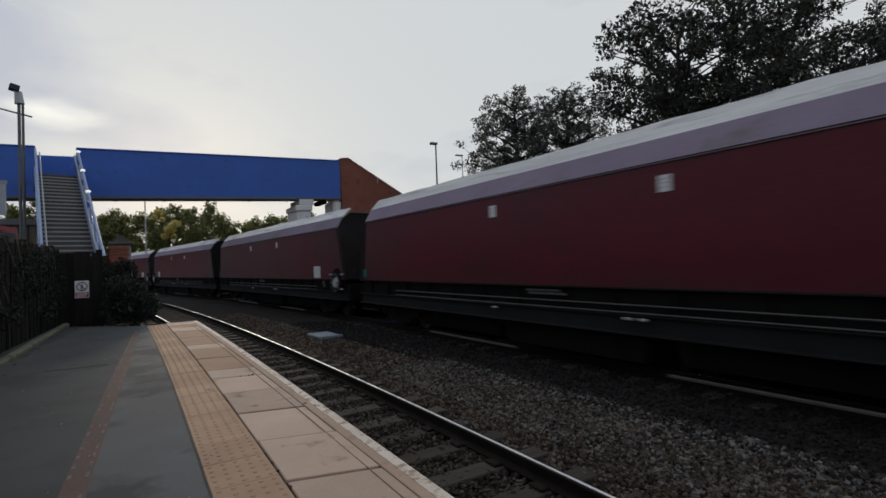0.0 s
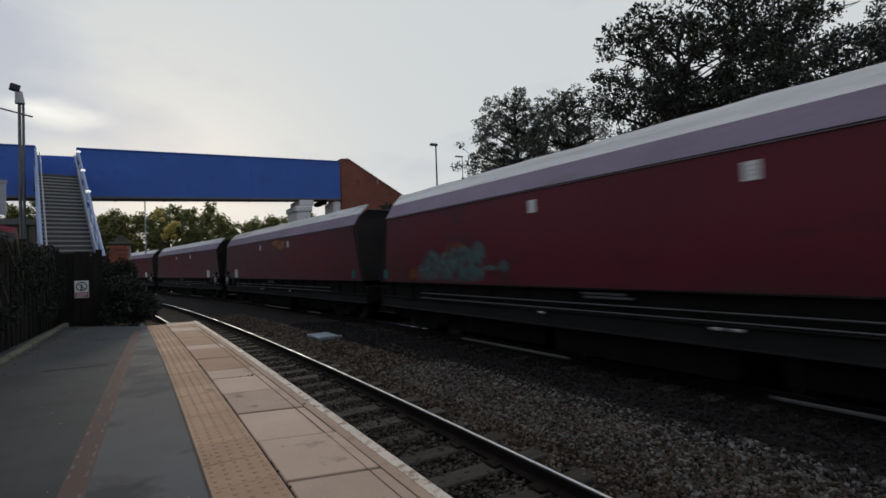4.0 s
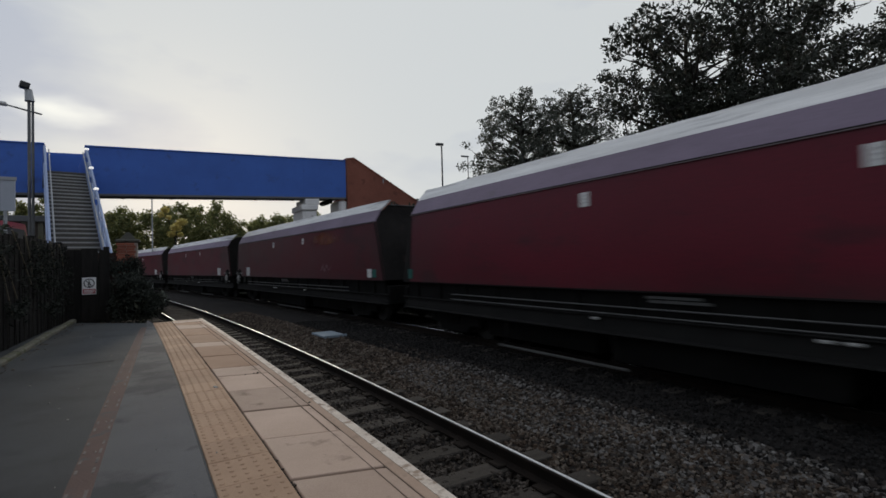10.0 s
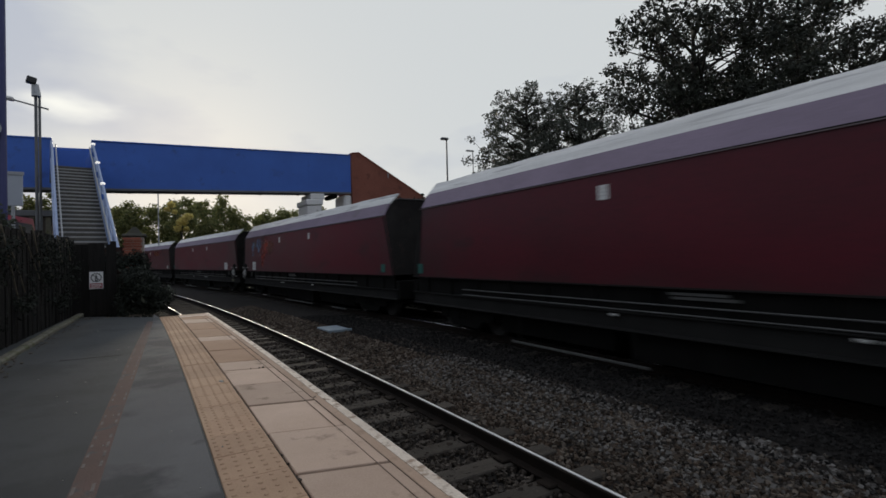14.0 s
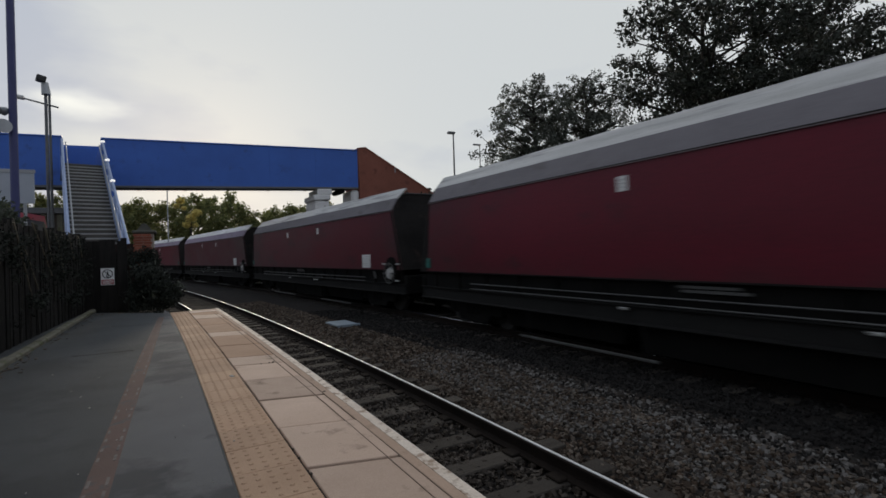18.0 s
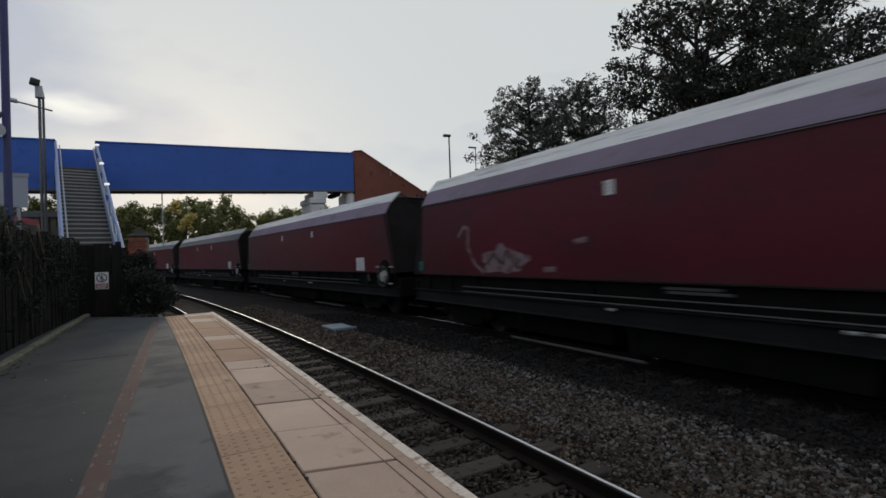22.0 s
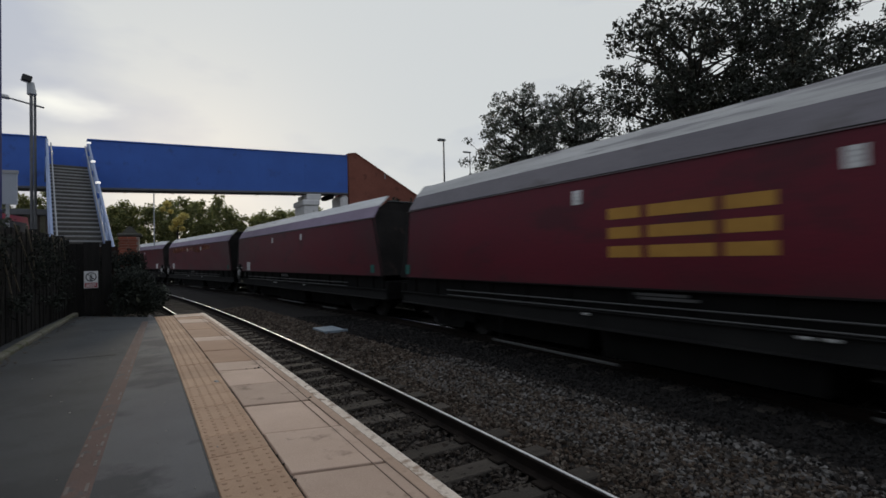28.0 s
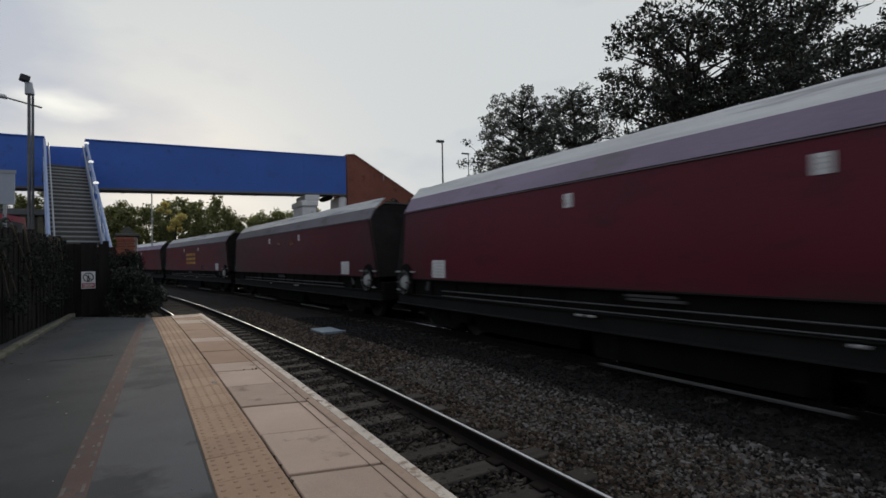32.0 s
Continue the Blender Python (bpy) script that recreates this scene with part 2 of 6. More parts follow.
M_STONE_GREY = pebbly("grey_ballast", (0.016, 0.0148, 0.0132), (0.19, 0.179, 0.166), (0.070, 0.058, 0.049), 0.40)
M_STONE_BROWN = pebbly("rusty_ballast", (0.012, 0.0092, 0.0068), (0.168, 0.139, 0.111), (0.080, 0.055, 0.038), 0.50)
M_STONE_SOIL = pebbly("soiled_ballast", (0.014, 0.0115, 0.0095), (0.100, 0.084, 0.070), (0.046, 0.035, 0.026), 0.42)
# oily stones, their colour darkened further for the shade under the wagons
M_STONE_OIL_SHADE = pebbly("oily_shaded_ballast", (0.004, 0.0038, 0.0035), (0.032, 0.030, 0.028), (0.012, 0.010, 0.009), 0.4)
M_ASPHALT = surface("asphalt", (0.019, 0.023, 0.026), (0.053, 0.058, 0.062), 1.3, 0.006, 0.72, 0.5, spots=(0.020, 0.023, 0.026), spot_at=0.53, spot_size=1.1, rough_to=0.9)
M_ASPHALT_NEW = surface("newer_asphalt", (0.062, 0.062, 0.065), (0.128, 0.127, 0.130), 0.9, 0.006, 0.75, 0.5, spots=(0.042, 0.043, 0.046), spot_at=0.55, spot_size=0.7, rough_to=0.9)
M_TACTILE = surface("tactile_paving", (0.395, 0.245, 0.152), (0.52, 0.342, 0.218), 0.5, 0.008, 0.85, 0.25, vary=0.08, spots=(0.22, 0.15, 0.10), spot_at=0.68, spot_size=0.3)
M_SLAB = surface("edge_slab", (0.455, 0.318, 0.232), (0.61, 0.448, 0.342), 0.6, 0.006, 0.85, 0.25, vary=0.13, spots=(0.26, 0.18, 0.125), spot_at=0.63, spot_size=0.28)
M_SLAB_BROWN = surface("edge_slab_brown", (0.34, 0.200, 0.122), (0.45, 0.285, 0.185), 0.5, 0.006, 0.85, 0.25, vary=0.08)
M_EDGE_STRIP = surface("edge_strip", (0.37, 0.248, 0.172), (0.49, 0.345, 0.25), 0.5, 0.006, 0.85, 0.25, spots=(0.26, 0.175, 0.12), spot_at=0.62, spot_size=0.3)
M_WHITE_LINE = surface("worn_white_paint", (0.56, 0.46, 0.365), (0.82, 0.715, 0.60), 0.25, 0.01, 0.75, 0.3, spots=(0.32, 0.22, 0.15), spot_at=0.55, spot_size=0.09)
M_RED_LINE = surface("worn_red_paint", (0.075, 0.042, 0.034), (0.115, 0.064, 0.051), 0.3, 0.01, 0.8, 0.4, spots=(0.06, 0.055, 0.055), spot_at=0.60, spot_size=0.12)
M_DASH = surface("faded_pale_paint", (0.11, 0.088, 0.08), (0.17, 0.145, 0.135), 0.1, 0.01, 0.8, 0.3, spots=(0.07, 0.06, 0.06), spot_at=0.55, spot_size=0.06)
M_SCORE = surface("scored_groove", (0.17, 0.12, 0.088), (0.26, 0.19, 0.14), 0.2, 0.01, 0.9, 0.2)
M_LITTER = surface("dead_leaf_grit", (0.02, 0.016, 0.013), (0.10, 0.075, 0.055), 0.05, 0.01, 0.95, 0.3)
M_LEAF_LITTER = surface("dry_leaf_litter", (0.05, 0.038, 0.027), (0.17, 0.135, 0.095), 0.15, 0.01, 0.9, 0.2)
M_PALE_GRIT = surface("pale_grit", (0.22, 0.21, 0.19), (0.42, 0.41, 0.38), 0.05, 0.01, 0.9, 0.1)
M_DARK_STONE = surface("blackened_stone", (0.06, 0.058, 0.048), (0.12, 0.115, 0.095), 0.2, 0.02, 0.95, 0.4, spots=(0.05, 0.06, 0.03), spot_at=0.6, spot_size=0.2)
M_JOINT = surface("joint_dirt", (0.018, 0.015, 0.013), (0.045, 0.037, 0.03), 0.2, 0.01, 0.95, 0.4)
M_CONCRETE = surface("weathered_concrete", (0.42, 0.41, 0.39), (0.60, 0.59, 0.56), 0.8, 0.02, 0.9, 0.4, spots=(0.18, 0.17, 0.15), spot_at=0.62, spot_size=0.6)
# concrete with the brightening by flare and sky put into its colour
M_LIT_CONCRETE = surface("painted_lit_concrete", (0.66, 0.65, 0.63), (0.82, 0.81, 0.79), 0.8, 0.02, 0.9, 0.3, spots=(0.42, 0.41, 0.38), spot_at=0.64, spot_size=0.5)
M_KERB = surface("mossy_kerb", (0.095, 0.092, 0.068), (0.20, 0.186, 0.142), 0.3, 0.015, 0.9, 0.5, spots=(0.09, 0.095, 0.045), spot_at=0.55, spot_size=0.25)
M_EARTH = surface("dark_ground", (0.016, 0.016, 0.011), (0.042, 0.040, 0.028), 1.8, 0.06, 0.95, 0.6, spec=0.05)
M_BANK = surface("dark_bank_soil", (0.006, 0.0065, 0.0045), (0.018, 0.018, 0.012), 1.8, 0.06, 0.95, 0.6, spec=0.05)
M_BALLAST = surface("ballast_bed", (0.012, 0.011, 0.010), (0.034, 0.030, 0.027), 0.25, 0.03, 0.95, 0.9, spec=0.15)
M_SLEEPER = surface("timber_sleeper", (0.034, 0.029, 0.024), (0.080, 0.070, 0.059), 0.35, 0.012, 0.9, 0.6, spec=0.2, stretch=(0.3, 2, 2), vary=0.15)
M_RAIL_TOP = surface("polished_rail_head", (0.74, 0.74, 0.74), (0.86, 0.86, 0.85), 0.4, 0.01, 0.36, 0.03, metal=1.0, rough_to=0.48)
M_RAIL_MIRROR = surface("mirror_worn_rail_head", (0.60, 0.60, 0.60), (0.72, 0.72, 0.71), 0.4, 0.01, 0.12, 0.02, metal=1.0, rough_to=0.2)
M_RAIL = surface("rusty_rail", (0.008, 0.006, 0.005), (0.020, 0.0145, 0.011), 0.3, 0.01, 0.9, 0.4, spec=0.15)
M_MAROON = surface("maroon_wagon_paint", (0.068, 0.0025, 0.0098), (0.112, 0.0044, 0.0158), 1.6, 0.05, 0.36, 0.03, vary=0.22, spec=0.30, spots=(0.058, 0.006, 0.012), spot_at=0.60, spot_size=1.1, stretch=(1, 0.55, 1.3), rough_to=0.55)


def coal_dust(m, dust):
    """Grey coal dust that has blown on to the sides, thickest by the wagon's ends and along the sill, in clouds."""
    n, l = m.node_tree.nodes, m.node_tree.links
    b = n["Principled BSDF"]
    old = b.inputs["Base Color"].links[0].from_socket
    co = n.new("ShaderNodeTexCoord")
    xyz = n.new("ShaderNodeSeparateXYZ")
    l.new(co.outputs["Object"], xyz.inputs["Vector"])
    ab = n.new("ShaderNodeMath")
    ab.operation = "ABSOLUTE"
    l.new(xyz.outputs["Y"], ab.inputs[0])
    ends = n.new("ShaderNodeMapRange")
    ends.inputs["From Min"].default_value, ends.inputs["From Max"].default_value = 5.6, 8.4
    l.new(ab.outputs["Value"], ends.inputs["Value"])
    sill = n.new("ShaderNodeMapRange")
    sill.inputs["From Min"].default_value, sill.inputs["From Max"].default_value = 1.75, 1.35
    sill.inputs["To Max"].default_value = 0.6
    l.new(xyz.outputs["Z"], sill.inputs["Value"])
    most = n.new("ShaderNodeMath")
    most.operation = "MAXIMUM"
    l.new(ends.outputs["Result"], most.inputs[0])
    l.new(sill.outputs["Result"], most.inputs[1])
    no = n.new("ShaderNodeTexNoise")
    no.inputs["Scale"].default_value = 0.9
    no.inputs["Detail"].default_value = 5.0
    l.new(co.outputs["Object"], no.inputs["Vector"])
    cl = n.new("ShaderNodeMapRange")
    cl.inputs["From Min"].default_value, cl.inputs["From Max"].default_value = 0.3, 0.65
    cl.inputs["To Min"].default_value, cl.inputs["To Max"].default_value = 0.15, 0.75
    l.new(no.outputs["Fac"], cl.inputs["Value"])
    mu = n.new("ShaderNodeMath")
    mu.operation = "MULTIPLY"
    l.new(most.outputs["Value"], mu.inputs[0])
    l.new(cl.outputs["Result"], mu.inputs[1])
    mx = n.new("ShaderNodeMix")
    mx.data_type = "RGBA"
    l.new(mu.outputs["Value"], mx.inputs["Factor"])
    l.new(old, mx.inputs["A"])
    mx.inputs["B"].default_value = (*dust, 1)
    l.new(mx.outputs["Result"], b.inputs["Base Color"])


coal_dust(M_MAROON, (0.034, 0.025, 0.024))
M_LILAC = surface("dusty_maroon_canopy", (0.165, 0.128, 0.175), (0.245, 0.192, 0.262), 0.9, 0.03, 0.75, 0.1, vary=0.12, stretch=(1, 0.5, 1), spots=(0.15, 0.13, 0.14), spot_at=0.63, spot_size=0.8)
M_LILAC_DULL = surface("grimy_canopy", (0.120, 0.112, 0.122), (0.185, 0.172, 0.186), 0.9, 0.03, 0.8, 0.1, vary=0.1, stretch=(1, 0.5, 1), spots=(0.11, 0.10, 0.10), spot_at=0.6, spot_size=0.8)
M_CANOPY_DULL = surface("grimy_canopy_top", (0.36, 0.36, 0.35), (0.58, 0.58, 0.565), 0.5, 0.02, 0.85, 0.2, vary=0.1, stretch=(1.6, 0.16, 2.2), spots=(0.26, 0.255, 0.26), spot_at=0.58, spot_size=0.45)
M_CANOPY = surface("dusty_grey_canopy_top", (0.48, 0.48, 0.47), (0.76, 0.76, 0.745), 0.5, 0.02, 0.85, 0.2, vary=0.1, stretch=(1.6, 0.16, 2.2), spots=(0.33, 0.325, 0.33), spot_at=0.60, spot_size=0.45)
M_SOOT = surface("coal_stained_steel", (0.011, 0.0100, 0.0094), (0.026, 0.0238, 0.0225), 0.8, 0.03, 0.9, 0.2, vary=0.12, spots=(0.038, 0.029, 0.025), spot_at=0.64, spot_size=0.5, spec=0.12)
M_FRAME = surface("grimy_black_underframe", (0.005, 0.005, 0.0048), (0.012, 0.0115, 0.0105), 0.5, 0.02, 0.9, 0.2, spec=0.1)
M_SOLEBAR = surface("dusty_solebar", (0.009, 0.0088, 0.0084), (0.019, 0.0185, 0.017), 0.7, 0.02, 0.8, 0.15, spec=0.2)
# bare steel of the pipes; also the painted light on the end walls' top edge
M_PIPE_LIT_EDGE = surface("bare_steel_pipe", (0.05, 0.05, 0.049), (0.095, 0.095, 0.092), 0.3, 0.01, 0.5, 0.05, metal=0.3)
M_PLATE = surface("white_data_plate", (0.58, 0.58, 0.56), (0.72, 0.72, 0.70), 0.2, 0.01, 0.6, 0.03, spots=(0.42, 0.41, 0.38), spot_at=0.64, spot_size=0.12)
M_PLATE_INK = surface("plate_lettering", (0.44, 0.44, 0.44), (0.54, 0.54, 0.53), 0.1, 0.01, 0.7, 0.0)
M_GREEN = surface("green_panel", (0.006, 0.082, 0.066), (0.010, 0.112, 0.090), 0.2, 0.01, 0.6, 0.03)
M_YELLOW = surface("faded_yellow_paint", (0.34, 0.165, 0.020), (0.45, 0.235, 0.032), 0.3, 0.015, 0.65, 0.05)
M_SILL_PLATE = surface("dull_grey_sill_plate", (0.05, 0.05, 0.048), (0.085, 0.085, 0.08), 0.15, 0.01, 0.7, 0.05)
M_DULL_YELLOW = surface("dull_yellow_plate", (0.075, 0.068, 0.04), (0.12, 0.108, 0.065), 0.1, 0.01, 0.7, 0.05)
M_HANDWHEEL = surface("pale_grey_handwheel", (0.30, 0.30, 0.285), (0.46, 0.46, 0.44), 0.1, 0.01, 0.5, 0.05)
M_LIP = surface("worn_lip", (0.10, 0.075, 0.078), (0.21, 0.17, 0.172), 0.5, 0.02, 0.7, 0.05, stretch=(1, 0.3, 1))
M_WHEEL_RIM = surface("dull_grey_wheel_rim", (0.045, 0.045, 0.043), (0.10, 0.10, 0.095), 0.08, 0.01, 0.6, 0.1)
M_STREAK_BAR = surface("worn_step_bar", (0.05, 0.05, 0.048), (0.09, 0.09, 0.086), 0.4, 0.01, 0.55, 0.08, spots=(0.04, 0.038, 0.035), spot_at=0.62, spot_size=0.3)
M_WHEEL = surface("rolled_steel_wheel", (0.012, 0.011, 0.010), (0.028, 0.026, 0.023), 0.3, 0.01, 0.7, 0.1)
M_BLUE = surface("blue_bridge_paint", (0.028, 0.105, 0.42), (0.042, 0.140, 0.52), 1.5, 0.02, 0.45, 0.04, spots=(0.03, 0.085, 0.30), spot_at=0.63, spot_size=0.9, rough_to=0.6)
M_PALE_BLUE = surface("pale_blue_steel", (0.20, 0.27, 0.44), (0.29, 0.36, 0.54), 0.5, 0.02, 0.5, 0.05)
M_NAVY = surface("navy_post_paint", (0.03, 0.035, 0.12), (0.045, 0.05, 0.16), 0.4, 0.01, 0.5, 0.05)
M_STEEL = surface("galvanised_steel", (0.28, 0.29, 0.30), (0.40, 0.41, 0.42), 0.3, 0.01, 0.5, 0.05, metal=0.6)
M_DARK_STEEL = surface("dull_grey_steel", (0.10, 0.105, 0.11), (0.16, 0.165, 0.17), 0.3, 0.01, 0.6, 0.05, metal=0.3)
M_BRICK = surface("red_brick", (0.20, 0.062, 0.038), (0.31, 0.11, 0.068), 0.4, 0.02, 0.9, 0.3, vary=0.2)
M_MORTAR = surface("mortar", (0.22, 0.19, 0.165), (0.32, 0.28, 0.25), 0.3, 0.02, 0.95, 0.3)
# much darker brick for the low wall beside the pier
M_BRICK_DARK = surface("dark_brickwork", (0.020, 0.013, 0.011), (0.05, 0.032, 0.027), 0.8, 0.07, 0.95, 0.4, spec=0.15)
M_HUT = surface("dark_brown_render", (0.045, 0.036, 0.030), (0.085, 0.068, 0.055), 0.8, 0.03, 0.9, 0.3)
M_BRICK_FAR = surface("red_brickwork", (0.20, 0.068, 0.045), (0.29, 0.105, 0.070), 1.5, 0.07, 0.9, 0.3, spots=(0.15, 0.05, 0.036), spot_at=0.62, spot_size=0.6)
M_FENCE = surface("dark_creosoted_boards", (0.011, 0.0105, 0.010), (0.026, 0.024, 0.022), 0.3, 0.02, 0.9, 0.5, spec=0.15, stretch=(4, 4, 0.4), vary=0.18)
M_SIGN = surface("white_sign_enamel", (0.78, 0.78, 0.78), (0.84, 0.84, 0.83), 0.2, 0.01, 0.5, 0.0)
M_SIGN_RED = surface("red_sign_enamel", (0.36, 0.06, 0.07), (0.42, 0.08, 0.09), 0.2, 0.01, 0.5, 0.0)
M_SIGN_BLACK = surface("black_sign_print", (0.02, 0.02, 0.02), (0.03, 0.03, 0.03), 0.2, 0.01, 0.5, 0.0)
M_BARK = surface("dark_bark", (0.016, 0.014, 0.011), (0.040, 0.035, 0.029), 0.2, 0.03, 0.95, 0.8, stretch=(2, 2, 0.5))
M_LEAF = leafy("dark_green_leaves", (0.030, 0.038, 0.024), (0.075, 0.088, 0.055))
M_LEAF_GREY = leafy("grey_green_leaves", (0.045, 0.052, 0.040), (0.11, 0.12, 0.095), 0.3)
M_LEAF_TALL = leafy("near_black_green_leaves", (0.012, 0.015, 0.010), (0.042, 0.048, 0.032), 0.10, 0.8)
M_LEAF_FAR = leafy("olive_leaves", (0.09, 0.11, 0.04), (0.27, 0.27, 0.10), 0.5)
# leaf colour raised to bright yellow in place of the low sun's light
M_LEAF_GOLD = leafy("painted_sunlit_leaves", (0.50, 0.42, 0.12), (0.85, 0.74, 0.32), 0.75)
M_IVY = leafy("ivy_leaves", (0.010, 0.013, 0.010), (0.026, 0.032, 0.022), 0.05, 0.9)
# ivy again, several times lighter, for painted glints on the leaves
M_IVY_GLINT = leafy("glint_ivy_leaves", (0.05, 0.06, 0.045), (0.12, 0.13, 0.10), 0.1)
M_TREAD_STEEL = surface("worn_grey_tread", (0.26, 0.25, 0.23), (0.42, 0.41, 0.38), 0.4, 0.02, 0.75, 0.2)
M_RISER = surface("grimy_riser", (0.055, 0.051, 0.043), (0.10, 0.094, 0.082), 0.4, 0.02, 0.85, 0.2)
M_LIT = surface("lit_diffuser", (0.74, 0.74, 0.72), (0.8, 0.8, 0.78), 0.2, 0.01, 0.4, 0.0)
M_LIT.node_tree.nodes["Principled BSDF"].inputs["Emission Color"].default_value = (1.0, 0.97, 0.9, 1)
M_LIT.node_tree.nodes["Principled BSDF"].inputs["Emission Strength"].default_value = 0.6
M_CANE = surface("dry_cane", (0.10, 0.085, 0.06), (0.20, 0.17, 0.125), 0.1, 0.01, 0.9, 0.2)
M_COVER = surface("blue_grey_cover", (0.16, 0.21, 0.25), (0.25, 0.31, 0.35), 0.3, 0.02, 0.6, 0.1)
M_CABINET = surface("grey_cabinet_paint", (0.34, 0.37, 0.42), (0.42, 0.45, 0.5), 0.4, 0.01, 0.55, 0.05)
M_CAR_RED = surface("red_car_paint", (0.32, 0.015, 0.02), (0.38, 0.02, 0.025), 0.5, 0.01, 0.3, 0.0)
M_TEAL = spray("faded_teal_spray", (0.075, 0.135, 0.13), 0.72, 0.16)
M_SPRAY_BLUE = spray("faded_blue_spray", (0.15, 0.21, 0.33), 0.85, 0.22)
M_SPRAY_ORANGE = spray("faded_orange_spray", (0.36, 0.032, 0.012), 0.8, 0.5)
M_SPRAY_GREY = spray("rubbed_grey_spray", (0.11, 0.105, 0.11), 0.5, 0.2)
M_SPRAY_ORANGE_PALE = spray("faded_light_orange_spray", (0.34, 0.13, 0.045), 0.62, 0.5)
M_SPRAY_PALE = surface("pale_spray_scrawl", (0.16, 0.11, 0.12), (0.24, 0.18, 0.19), 0.3, 0.05, 0.7, 0.0, spots=(0.10, 0.02, 0.025), spot_at=0.55, spot_size=0.12)
M_SPRAY_OCHRE = spray("faded_ochre_patch", (0.25, 0.066, 0.020), 0.45, 0.7)


# ---------------------------------------------------------------- mesh helpers
def part(name, bm, material, parent=None, label="", smooth=False):
    me = bm if isinstance(bm, bpy.types.Mesh) else to_mesh(name, bm, material, smooth)
    ob = new(name, me)
    if parent is not None:
        ob.parent = parent
    if label:
        tagged(ob, label)
    return ob


def to_mesh(name, bm, material, smooth=False):
    me = bpy.data.meshes.new(name)
    bm.to_mesh(me)
    bm.free()
    me.materials.append(material)
    if smooth:
        for f in me.polygons:
            f.use_smooth = True
    return me


def thing(name, m, label, category, group="", kind=""):
    ob = new(name)
    ob.matrix_world = m
    ob.empty_display_size = 0.2
    return tagged(ob, label, category, group, kind)


def block(bm, x0, x1, y0, y1, z0, z1, m=None, bevel=0.0):
    vs = [bm.verts.new(p) for p in ((x0, y0, z0), (x1, y0, z0), (x1, y1, z0), (x0, y1, z0), (x0, y0, z1), (x1, y0, z1), (x1, y1, z1), (x0, y1, z1))]
    fs = [bm.faces.new([vs[i] for i in q]) for q in ((3, 2, 1, 0), (4, 5, 6, 7), (0, 1, 5, 4), (1, 2, 6, 5), (2, 3, 7, 6), (3, 0, 4, 7))]
    if bevel:
        got = bmesh.ops.bevel(bm, geom=list({e for f in fs for e in f.edges}), offset=bevel, segments=1, affect="EDGES")
        vs = list({v for f in got["faces"] for v in f.verts} | {v for v in vs if v.is_valid})
    if m is not None:
        bmesh.ops.transform(bm, matrix=m, verts=[v for v in vs if v.is_valid])
    return bm


def boxed(*a, **k):
    return block(bmesh.new(), *a, **k)


def rod(bm, a, b, r0, r1=None, seg=8):
    a, b = Vector(a), Vector(b)
    r1 = r0 if r1 is None else r1
    q = (b - a).to_track_quat("Z", "Y")
    rings = []
    for p, r in ((a, r0), (b, r1)):
        rings.append([bm.verts.new(p + q @ Vector((r * math.cos(2 * math.pi * i / seg), r * math.sin(2 * math.pi * i / seg), 0))) for i in range(seg)])
    for i in range(seg):
        bm.faces.new((rings[0][i], rings[0][(i + 1) % seg], rings[1][(i + 1) % seg], rings[1][i]))
    bm.faces.new(rings[0][::-1])
    bm.faces.new(rings[1])
    return bm


def prism(bm, outline, way):
    """A solid from a closed outline of points, pushed along way."""
    way = Vector(way)
    a = [bm.verts.new(p) for p in outline]
    b = [bm.verts.new(Vector(p) + way) for p in outline]
    bm.faces.new(a[::-1])
    bm.faces.new(b)
    for i in range(len(a)):
        j = (i + 1) % len(a)
        bm.faces.new((a[i], a[j], b[j], b[i]))
    bmesh.ops.recalc_face_normals(bm, faces=bm.faces)
    return bm


def ring(bm, centre, r, tube, axis="X", seg=20, sides=6):
    rows = []
    for i in range(seg):
        a = 2 * math.pi * i / seg
        row = []
        for k in range(sides):
            c = 2 * math.pi * k / sides
            d = r + tube * math.cos(c)
            p = (tube * math.sin(c), d * math.cos(a), d * math.sin(a))
            row.append(bm.verts.new(Vector(centre) + Vector(p)))
        rows.append(row)
    for i in range(seg):
        for k in range(sides):
            bm.faces.new((rows[i][k], rows[(i + 1) % seg][k], rows[(i + 1) % seg][(k + 1) % sides], rows[i][(k + 1) % sides]))
    return bm


def raw_mesh(name, verts, faces, material):
    """A mesh from numpy arrays of vertices and equal-sided faces."""
    me = bpy.data.meshes.new(name)
    k = faces.shape[1]
    me.vertices.add(len(verts))
    me.vertices.foreach_set("co", np.ascontiguousarray(verts, dtype=np.float32).ravel())
    me.loops.add(faces.size)
    me.loops.foreach_set("vertex_index", np.ascontiguousarray(faces, dtype=np.int32).ravel())
    me.polygons.add(len(faces))
    me.polygons.foreach_set("loop_start", np.arange(0, faces.size, k, dtype=np.int32))
    me.polygons.foreach_set("use_smooth", np.zeros(len(faces), dtype=bool))
    me.update(calc_edges=True)
    me.validate()
    me.materials.append(material)
    return me


# ---------------------------------------------------------------- the line of the railway
RAD, BEND = 271.65, -5.24            # radius of the far track's centre line, where the bend begins
X_FAR = 8.07
RAIL_Z = -0.915                      # rail head below the platform
NEAR_OFF = -5.69                     # near track's centre, right of the far track's centre line
EDGE_OFF = -6.98                     # platform edge


def closing(s, off):
    """How far the far track, with all beyond it, has swung over towards the near one at s; nothing on the platform's side."""
    share = min(1.0, max(0.0, (off + 4.4) / 1.8))
    return -0.008 * (s - 4 + math.sqrt((s - 4) ** 2 + 4)) * share


